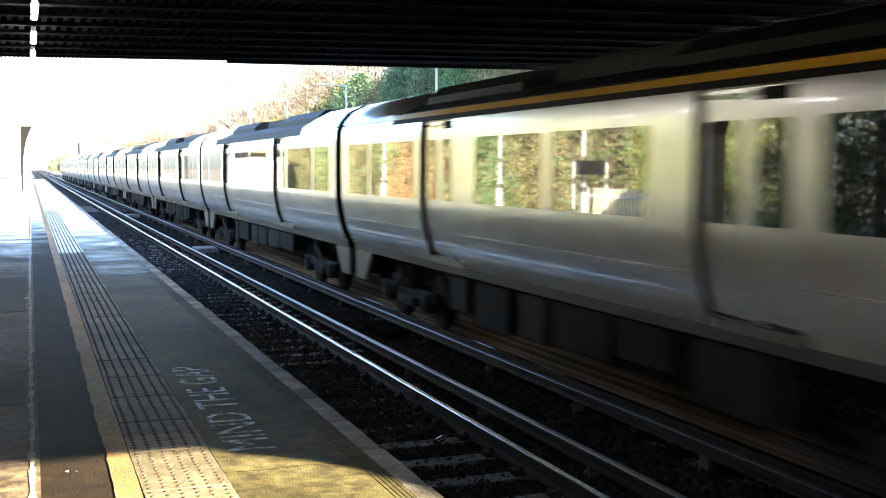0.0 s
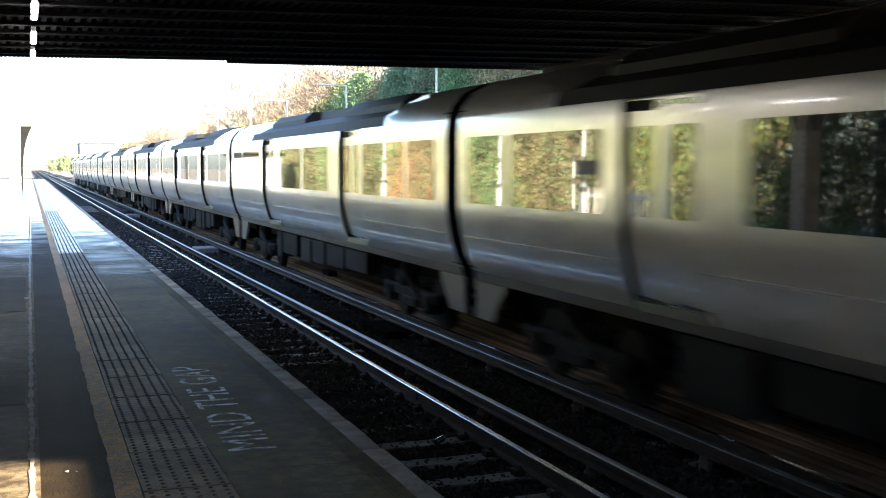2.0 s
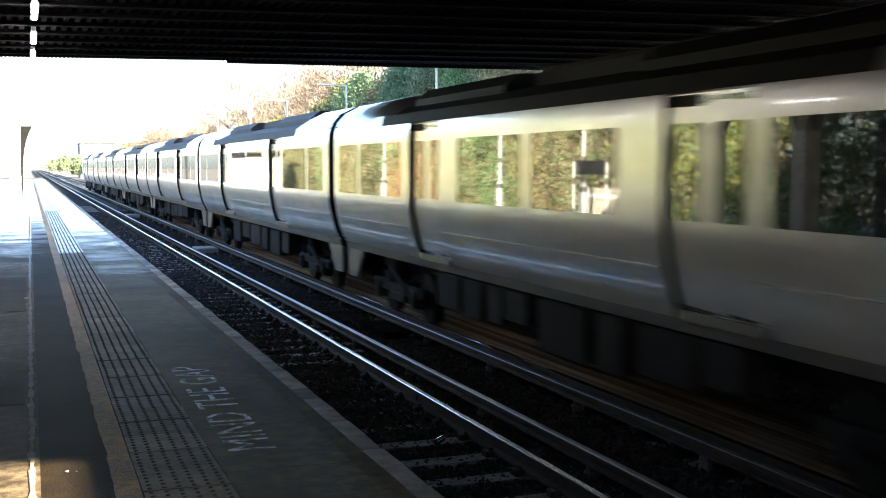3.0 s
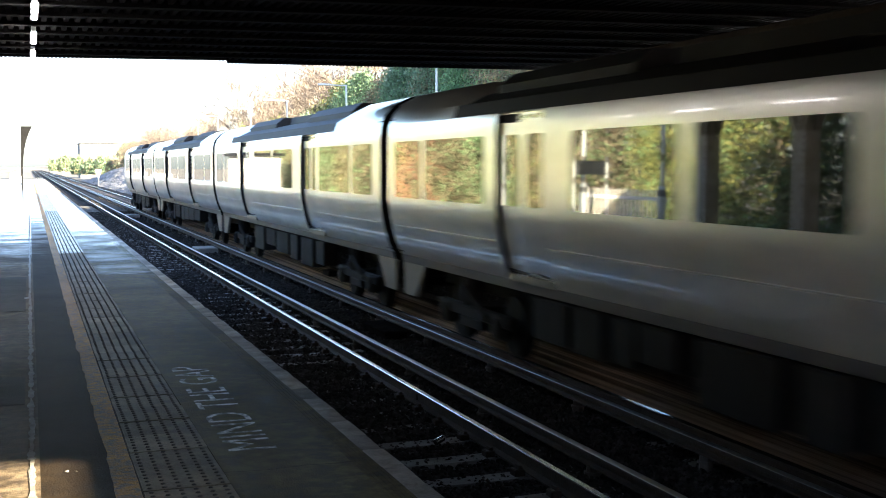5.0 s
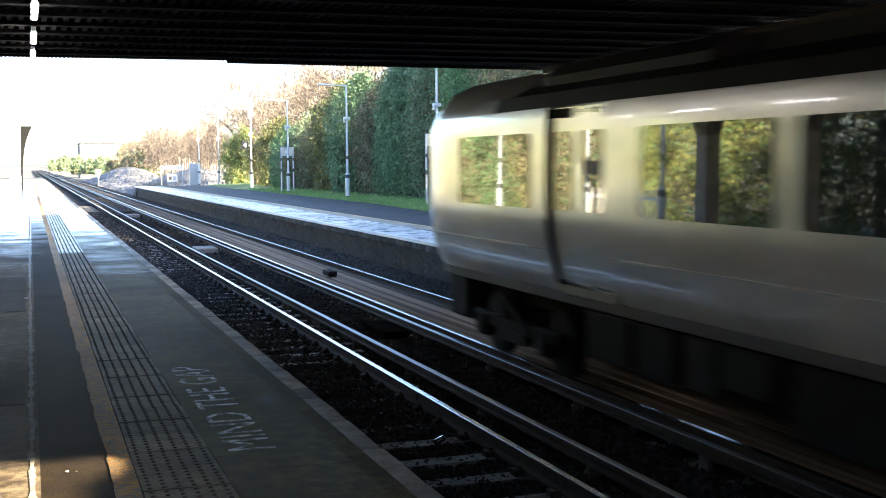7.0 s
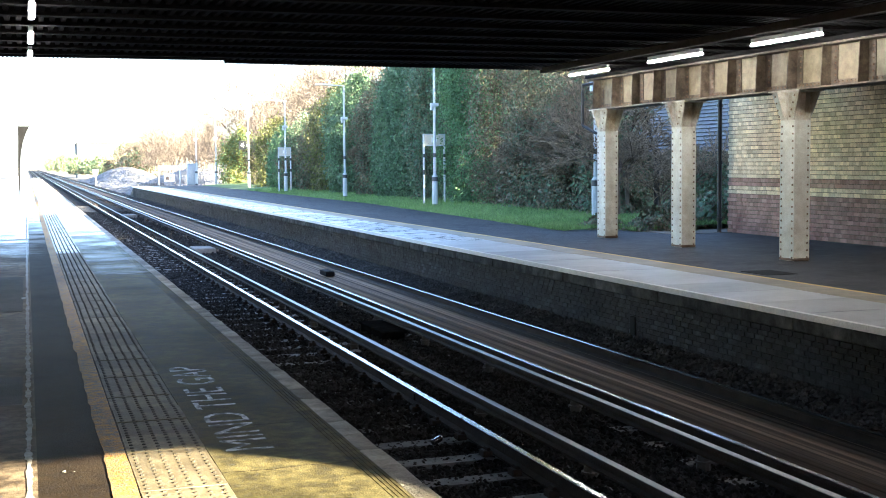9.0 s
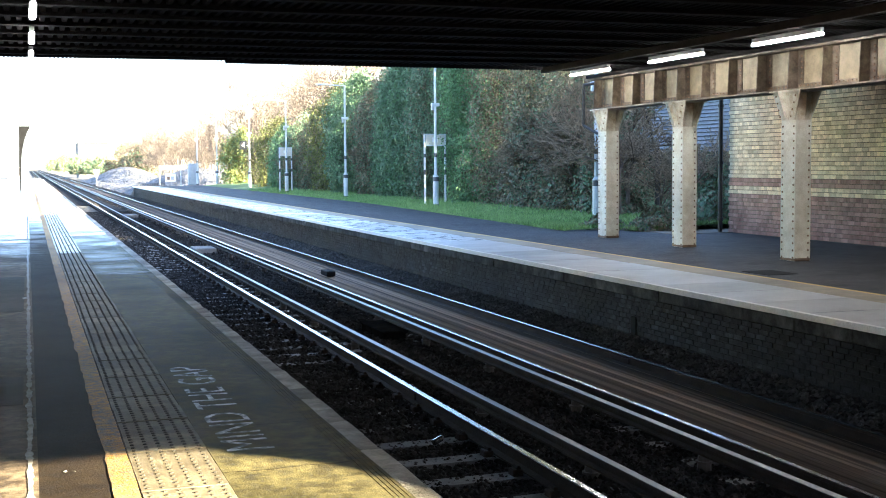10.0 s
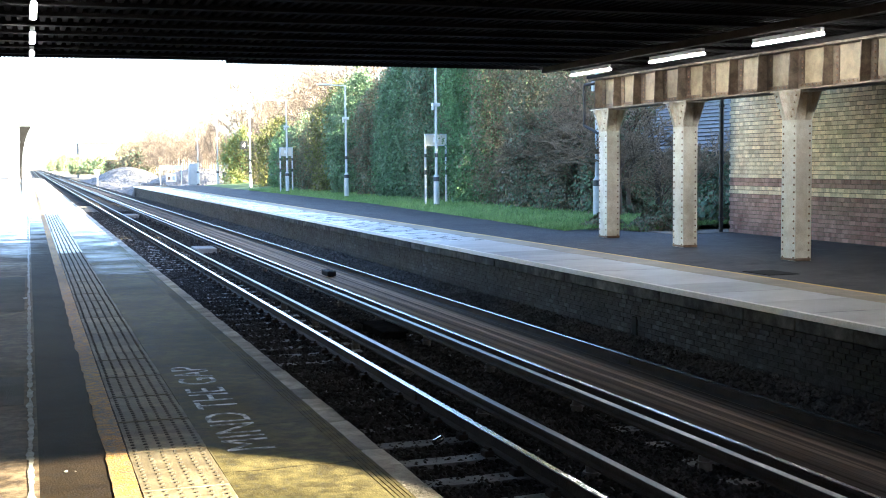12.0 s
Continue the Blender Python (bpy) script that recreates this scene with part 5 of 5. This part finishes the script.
for x0, x1, where in ((8.8, 14.5, "far"), (-14.0, -0.6, "near")):
    ob = empty("station_building", "unseen brick block added to cut back light on the " + where + " platform", "building", "station buildings", at=pose(0, 0, PLAT))
    part("wall", Build().box(x0, x1, -17.0, -5.0, 0.0, 3.7).mesh("wall", [M_REDBRICK]), ob)
    part("roof", Build().box(x0 - 0.3, x1 + 0.3, -17.3, -4.7, 3.7, 3.95).mesh("roof", [M_SLATE]), ob)

# block added above the tracks, unseen, to cut the remaining sky behind
ob = empty("station_overbridge", "unseen brick block added over the tracks to cut sky light", "building")
part("hall", Build().box(-0.6, 8.8, -10.0, -7.5, 4.9, 8.0).mesh("hall", [M_REDBRICK]), ob)
part("roof", Build().box(-0.8, 9.0, -10.2, -7.3, 8.0, 8.2).mesh("roof", [M_SLATE]), ob)
for x in (-1.0, 9.2):
    part("pier", Build().box(x - 0.38, x + 0.38, -10.0, -7.5, 4.86, 8.0).mesh("pier", [M_REDBRICK]), ob)

# ---- train ----
HALF = [(0.0, 1.02), (1.08, 1.02), (1.14, 1.04), (1.165, 1.17), (1.215, 1.25), (1.275, 1.40), (1.328, 1.60), (1.366, 1.80), (1.39, 1.98), (1.40, 2.1), (1.39, 3.06), (1.37, 3.31), (1.366, 3.325), (1.30, 3.5), (1.14, 3.68), (0.85, 3.82), (0.45, 3.90), (0.0, 3.92)]


def ring(scale_x=1.0, dz=0.0, recess=0.0, well=0.0):
    """Outline of a carriage as points (x, z), around once."""
    pts = []
    for x, z in HALF:
        xx = x * scale_x
        if recess and 1.2 <= z <= 3.312:
            xx -= recess
        zz = z - (well if z > 3.6 else 0.0)
        pts.append((xx, zz + dz))
    return pts + [(-x, z) for x, z in pts[-2:0:-1]]


CARL, PITCH = 19.90, 20.41
DOORS = ((5.02, 6.57), (13.32, 14.87))


def car_body(cab=False):
    bld = Build()
    stops = [(0.0, ring(), 0)]
    for d0, d1 in DOORS:
        stops += [(d0, ring(), 0), (d0, ring(recess=0.07), 2), (d1, ring(recess=0.07), 1), (d1, ring(), 2)]
    stops += [(2.6, ring(), 0), (3.4, ring(well=0.16), 0), (16.6, ring(well=0.16), 0), (17.4, ring(), 0)]
    end = CARL
    if cab:
        end = CARL - 1.1
    rows = []
    ys_ = sorted({s[0] for s in stops} | {end})
    for y in ys_:
        well = 0.16 if 3.3 < y < 16.7 else 0.0
        opening = [d for d in DOORS if d[0] <= y <= d[1]]
        if opening:
            d = opening[0]
            pair = [(y, ring(well=well)), (y, ring(well=well, recess=0.07))]
            rows += pair if y == d[0] else pair[::-1]
        else:
            rows.append((y, ring(well=well)))
    if cab:
        for f, sx, dz in ((0.35, 0.985, 0.0), (0.75, 0.93, -0.02), (1.0, 0.84, -0.05), (1.1, 0.74, -0.10)):
            r = ring(sx)
            rows.append((end + f, [(x, z - (0.25 * f * max(0, z - 2.6)) + dz * 0) for x, z in r]))
    m = len(rows[0][1])
    for (ya, ra), (yb, rb) in zip(rows, rows[1:]):
        for k in range(m):
            k2 = (k + 1) % m
            zm = (ra[k][1] + ra[k2][1]) / 2
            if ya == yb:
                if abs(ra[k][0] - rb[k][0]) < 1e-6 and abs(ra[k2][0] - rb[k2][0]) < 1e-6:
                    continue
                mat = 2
            elif zm < 1.18:
                mat = 1
            elif zm > 3.4 and ya >= 3.3 and yb <= 16.7:
                mat = 3
            elif zm < 1.0:
                mat = 2
            else:
                mat = 0
            bld.add([(ra[k][0], ya, ra[k][1]), (ra[k2][0], ya, ra[k2][1]), (rb[k2][0], yb, rb[k2][1]), (rb[k][0], yb, rb[k][1])], [(0, 3, 2, 1)], mat)
    for (y, r), flip in ((rows[0], False), (rows[-1], True)):
        f = tuple(range(m))
        bld.add([(x, y, z) for x, z in r], [f if not flip else f[::-1]], 0 if cab and flip else 2)
    me = bld.mesh("car_body", [M_BODY, M_SKIRT, M_BLACK, M_ROOF])
    bm = bmesh.new()
    bm.from_mesh(me)
    bmesh.ops.remove_doubles(bm, verts=bm.verts[:], dist=0.0005)
    for f in bm.faces:
        f.smooth = True
    for ed in bm.edges:
        ed.smooth = len(ed.link_faces) == 2 and ed.calc_face_angle(0.0) < radians(24) and ed.link_faces[0].material_index == ed.link_faces[1].material_index
    bm.to_mesh(me)
    bm.free()
    return me


def side_panel(y0, y1, z0, z1, lift, mat, name, inset=0.0, corner=0.08, sides=(-1, 1)):
    """A pane that follows the carriage side, rounded at the corners."""
    bld = Build()

    def at(z):
        for (xa, za), (xb, zb) in zip(HALF[2:], HALF[3:]):
            if za <= z <= zb:
                return xa + (xb - xa) * (z - za) / (zb - za)
        return 1.4
    for s in sides:
        outl = []
        for cy, cz, a0 in ((y1 - corner, z1 - corner, 0), (y0 + corner, z1 - corner, 90), (y0 + corner, z0 + corner, 180), (y1 - corner, z0 + corner, 270)):
            outl += [(cy + corner * math.cos(radians(a0 + t)), cz + corner * math.sin(radians(a0 + t))) for t in (0, 30, 60, 90)]
        n_ = len(outl)
        vs_ = [(s * (at(z) + lift - inset), y, z) for y, z in outl] + [(s * (at(z) - inset - 0.004), y, z) for y, z in outl]
        f_ = [tuple(range(n_)) if s < 0 else tuple(range(n_ - 1, -1, -1))]
        f_ += [(k, n_ + k, n_ + (k + 1) % n_, (k + 1) % n_) for k in range(n_)]
        bld.add(vs_, f_)
    return bld.mesh(name, [mat])


def bogie_mesh():
    bld = Build()
    for s in (-1, 1):
        bld.box(s * 0.98 - 0.07, s * 0.98 + 0.07, -1.5, 1.5, 0.42, 0.60, 0, 0.03)
        bld.box(s * 0.98 - 0.09, s * 0.98 + 0.09, -0.45, 0.45, 0.28, 0.45, 0, 0.03)
        for y in (-1.1, 1.1):
            bld.box(s * 1.0 - 0.10, s * 1.0 + 0.10, y - 0.17, y + 0.17, 0.26, 0.60, 1, 0.04)
            bld.tube((s * 0.93, y, 0.42), (s * 1.12, y, 0.42), 0.12, 0.12, 12, 1)
        bld.tube((s * 0.95, 0.25, 0.6), (s * 0.95, 0.25, 1.0), 0.16, 0.16, 10, 1)
        bld.tube((s * 1.06, -0.7, 0.5), (s * 1.1, 0.1, 0.85), 0.05, 0.05, 8, 2)
    bld.box(-0.9, 0.9, -0.3, 0.3, 0.45, 0.62)
    return bld.mesh("bogie", [M_UNDER, M_BOXG, M_BOXG])


def wheel_mesh(s):
    bld = Build()
    bld.tube((s * 0.685, 0, 0), (s * 0.82, 0, 0), 0.42, 0.42, 24)
    bld.tube((s * 0.66, 0, 0), (s * 0.69, 0, 0), 0.45, 0.45, 24)
    return bld.mesh("wheel", [M_UNDER])


body_me, cab_me = car_body(), car_body(True)
WINS = ((0.55, 1.95), (2.15, 4.75), (7.5, 9.85), (10.1, 12.5), (15.3, 17.9), (18.1, 19.5))
win_me = [side_panel(a, c, 2.14, 3.04, 0.006, M_GLASS, "window", sides=(q,)) for a, c in WINS for q in (-1, 1)]
door_me = [side_panel(a + 0.02 + k * (c - a) / 2, a + (k + 1) * (c - a) / 2 - 0.012, 1.27, 3.28, 0.006, M_DOOR, "door", 0.07, 0.03, (q,)) for a, c in DOORS for k in (0, 1) for q in (-1, 1)]
dwin_me = [side_panel(a + 0.14 + k * (c - a) / 2, a + (k + 1) * (c - a) / 2 - 0.12, 2.14, 3.04, 0.010, M_GLASS, "door_window", 0.07, 0.07, (q,)) for a, c in DOORS for k in (0, 1) for q in (-1, 1)]
# black sheets painting the dark reflection over each doorway's far part
reflect_dark_me = [side_panel(c - 0.62, c - 0.004, 1.24, 3.30, 0.016, M_BLACK, "door_edge", 0.07, 0.01, (q,)) for a, c in DOORS for q in (-1, 1)]
step_me = [Build().box(s * 1.16 - 0.055, s * 1.16 + 0.055, a, c, 1.165, 1.262).mesh("door_step", [M_SKIRT]) for a, c in DOORS for s in (-1, 1)]
seal_me = [side_panel(y0, y0 + 0.2, 1.22, 3.42, 0.008, M_BLACK, "end_seal", 0.0, 0.01, (q,)) for y0 in (0.004, CARL - 0.204) for q in (-1, 1)]
stripe_me = Build()
for s in (-1, 1):
    stripe_me.box(s * 1.340 - 0.012, s * 1.340 + 0.012, 0.1, 4.97, 1.66, 1.675).box(s * 1.340 - 0.012, s * 1.340 + 0.012, 6.62, 13.27, 1.66, 1.675).box(s * 1.340 - 0.012, s * 1.340 + 0.012, 14.92, 19.9, 1.66, 1.675)
stripe_me = stripe_me.mesh("trim_line", [M_CASE])
roof_me = []
for y0, y1 in ((3.9, 8.0), (12.0, 16.1)):
    roof_me.append(Build().extrude([(-0.9, 3.55), (0.9, 3.55), (0.86, 3.76), (0.66, 3.92), (-0.66, 3.92), (-0.86, 3.76)], y0, y1).mesh("air_conditioner", [M_ROOF]))
roof_me.append(Build().extrude([(-0.6, 3.55), (0.6, 3.55), (0.52, 3.9), (-0.52, 3.9)], 8.3, 11.7).mesh("roof_box", [M_ROOF]))
under_me = []
for seed in (1, 2, 3):
    ru = random.Random(seed)
    row_ = [Build().box(-0.5, 0.5, 0.5, 19.5, 0.7, 1.03, 0).mesh("centre_beam", [M_UNDER])]
    y = 5.6
    while y < 14.4:
        w, zb, m_ = ru.uniform(0.5, 1.7), ru.uniform(0.35, 0.6), M_UNDER if ru.random() < 0.55 else M_BOXG
        for s in (-1, 1):
            row_.append(Build().box(s * 0.95 - 0.17, s * 0.95 + 0.17, y, y + w, zb, 1.0, 0, 0.02).mesh("equipment_box", [m_]))
        y += w + ru.uniform(0.1, 0.5)
    under_me.append(row_)
bog, whl = bogie_mesh(), (wheel_mesh(-1), wheel_mesh(1))
axle_me = Build().tube((-0.7, 0, 0), (0.7, 0, 0), 0.09, 0.09, 10).mesh("axle", [M_UNDER])
skirt_me = []
for ya, yb in ((0.0, 1.15), (CARL - 1.15, CARL)):
    for s in (-1, 1):
        outer, inner = (ya, yb) if ya == 0 else (yb, ya)
        mid = outer + (inner - outer) * 0.55
        p = [(outer, 0.5), (mid, 0.5), (inner, 1.03), (outer, 1.03)]
        vs_ = [(s * 1.13, y, z) for y, z in p] + [(s * 1.06, y, z) for y, z in p]
        skirt_me.append(as_mesh("end_skirt", vs_, [(0, 1, 2, 3), (7, 6, 5, 4), (0, 4, 5, 1), (1, 5, 6, 2), (3, 2, 6, 7), (0, 3, 7, 4)], M_SKIRT))
bel = Build()
folds = [[(x * w, -0.51 + 0.051 * k, z * 0.97) for x, z in ring()] for k, w in enumerate((0.78, 0.84) * 5 + (0.78,))]
m = len(folds[0])
bel.add([p for f in folds for p in f], [(a * m + k, a * m + (k + 1) % m, (a + 1) * m + (k + 1) % m, (a + 1) * m + k) for a in range(10) for k in range(m)])
bellows_me = bel.mesh("gangway_bellows", [M_BLACK])

TRACK_X = 5.0625
train = empty("commuter_train", "long silver-grey electric passenger train running at speed", "train")
# car k counts from the tail; local y = 0 at the tail end
for k in range(12):
    last = k in (0, 11)
    m = pose(0, -PITCH * (k + 1) + 0.51, 0) if k != 11 else pose(0, -PITCH * 11 - 0.0, 0, 0, 0, 180)
    car = part("car", cab_me if last else body_me, train, "" if not last else "driving carriage with a sloped white nose", m)
    for me in win_me[:12 if not last else 10]:
        part("window", me, car)
    for me in door_me:
        part("door", me, car)
    for me in dwin_me:
        part("door_window", me, car)
    for me in reflect_dark_me:
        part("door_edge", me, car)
    for me in step_me:
        part("door_step", me, car)
    for me in seal_me[:2 if last else 4]:
        part("end_seal", me, car, "black rubber end seal")
    part("trim_line", stripe_me, car)
    for me in roof_me:
        part(me.name.split(".")[0], me, car)
    for me in under_me[k % 3]:
        part(me.name.split(".")[0], me, car)
    for me in skirt_me[:2 if last else 4]:
        part("end_skirt", me, car)
    for y in (3.1, CARL - 3.1):
        part("bogie", bog, car, at=pose(0, y, 0))
        for dy in (-1.1, 1.1):
            part("axle", axle_me, car, at=pose(0, y + dy, 0.42))
            for me in whl:
                part("wheel", me, car, at=pose(0, y + dy, 0.42))
    if k < 11:
        part("gangway_bellows", bellows_me, car)
    if last:
        part("coupler", Build().tube((0, CARL - 0.2, 0.75), (0, CARL + 0.25, 0.75), 0.14, 0.12, 10).box(-0.9, 0.9, CARL - 0.9, CARL - 0.15, 0.35, 1.0, 0, 0.05).mesh("coupler", [M_UNDER]), car)
        part("windscreen", Build().add([(-0.72, CARL + 0.02, 2.05), (0.72, CARL + 0.02, 2.05), (0.62, CARL - 0.10, 3.05), (-0.62, CARL - 0.10, 3.05), (-0.72, CARL - 0.2, 2.05), (0.72, CARL - 0.2, 2.05), (0.62, CARL - 0.3, 3.05), (-0.62, CARL - 0.3, 3.05)], [(0, 1, 2, 3), (0, 4, 5, 1), (1, 5, 6, 2), (2, 6, 7, 3), (3, 7, 4, 0)]).mesh("windscreen", [M_GLASS]), car)
    if k == 11:
        part("first_class_stripe", side_panel(0.2, 17.0, 3.40, 3.48, 0.01, M_TYELLOW, "first_class_stripe", 0.0, 0.03), car, "yellow stripe under the roof")

# ---- bricks, tiles and slates ----
def brick_mesh(name, lx, ly, lz, mat, chip=0.004):
    """One brick, its face on the side towards the tracks."""
    c = chip
    x0, x1 = -lx, 0.0
    p = [(x1, -ly / 2, -lz / 2), (x1, ly / 2, -lz / 2), (x1, ly / 2, lz / 2), (x1, -ly / 2, lz / 2),
         (x0, -ly / 2 + c, -lz / 2 + c), (x0, ly / 2 - c, -lz / 2 + c), (x0, ly / 2 - c, lz / 2 - c), (x0, -ly / 2 + c, lz / 2 - c)]
    return as_mesh(name, p, [(4, 7, 6, 5), (0, 4, 5, 1), (1, 5, 6, 2), (2, 6, 7, 3), (3, 7, 4, 0)], mat)


def lay(parent, x_of, y0, y1, z0, z1, length, lz, mat_of, seed, near, label, proud=0.010, bond=False, tilt=0.012):
    """Courses of bricks: those within the near stretch singly, the rest joined."""
    rn = random.Random(seed)
    cache, rest, count = {}, {}, 0
    row, z = 0, z0
    while z + lz < z1 + 0.01:
        ly = length * (0.5 if bond and row % 2 else 1.0)
        y = y0 - (row % 2) * ly * 0.5
        while y < y1:
            m_ = mat_of(z + lz / 2)
            cy, cz, px = y + ly / 2, z + lz / 2, x_of(z + lz / 2) + rn.uniform(-0.003, 0.003)
            key = (m_.name, ly)
            if key not in cache:
                cache[key] = brick_mesh("brick", proud, ly - 0.010, lz - 0.010, m_)
            if near[0] <= y <= near[1] and count < 300:
                part("brick", cache[key], parent, at=pose(px, cy, cz))
                count += 1
            else:
                bl = rest.setdefault(key, ([], [], m_))
                k = len(bl[0])
                ty, tz = rn.gauss(0, tilt), rn.gauss(0, tilt)
                for v in cache[key].vertices:
                    bl[0].append((v.co.x + px + (v.co.y * ty + v.co.z * tz if v.co.x < 0 else 0.0), v.co.y + cy, v.co.z + cz))
                bl[1].extend(tuple(i + k for i in pp.vertices) for pp in cache[key].polygons)
            y += ly
        row += 1
        z += lz
    for key, (v_, f_, m_) in rest.items():
        part("brickwork", as_mesh("brickwork", v_, f_, m_), parent, label, kind="stuff")


def corbel(z):
    return BX - (0.0 if z < 0.45 else 0.03 if z < 0.525 else 0.06 if z < 0.60 else 0.09)


lay(facing, corbel, 8.0, 106.0, -0.15, 0.68, 0.225, 0.075, lambda z: M_BRICK, 1, (13.0, 17.2), "sooty blue-grey bricks")
for k in range(90):
    y = 8 + 1.1 * k
    part("edge_stone", Build().box(BX - 0.165 + 0.006 * math.sin(k * 2.3), BX + 0.1, y + 0.004, y + 1.096, 0.685, PLAT - 0.075, 0, 0.012).mesh("edge_stone", [M_EDGE]), facing)
east = bpy.data.objects["wall_east"]


def tile_mat(z):
    return M_MAROON if z < 1.92 or 2.11 < z < 2.30 else M_CREAM


lay(east, lambda z: WX + 0.012, 12.0, 26.75, PLAT + 0.0, 4.75, 0.215, 0.0965, tile_mat, 2, (24.0, 24.95), "glazed bricks", bond=True, tilt=0.018)
# slates in overlapping courses on the house roof
sv, sf = [], []
rn = random.Random(4)
for row in range(34):
    f0 = row / 34
    xa, za = 23.2 + 6.3 * f0, 3.0 + 5.6 * f0
    for k in range(150):
        y = 29.8 + 0.30 * k + (0.15 if row % 2 else 0)
        q = len(sv)
        d = 0.03 + rn.uniform(0, 0.012)
        sv += [(xa - 0.02, y, za + d), (xa - 0.02, y + 0.285, za + d), (xa + 0.22, y + 0.285, za + 0.19), (xa + 0.22, y, za + 0.19), (xa - 0.02, y, za), (xa - 0.02, y + 0.285, za)]
        sf += [(q, q + 1, q + 2, q + 3), (q, q + 4, q + 5, q + 1)]
part("slating", as_mesh("slating", sv, sf, M_SLATE), ROOF_OF, "blue-grey roof slates", kind="stuff")

# where the tail end is along the track
TAIL = ((0.0, 247.8), (0.5, 231.45), (1.0, 213.8), (1.5, 197.15), (2.0, 179.75), (2.5, 162.9), (3.0, 146.35), (5.0, 81.25), (5.5, 65.5), (6.0, 49.8), (6.5, 34.5), (7.0, 18.4), (7.2, 12.2), (8.0, -12.4), (9.0, -43.0), (10.5, -88.5), (12.0, -133.5))


def motions():
    walk(train, [(t, pose(TRACK_X, y, 0)) for t, y in TAIL])


motions()
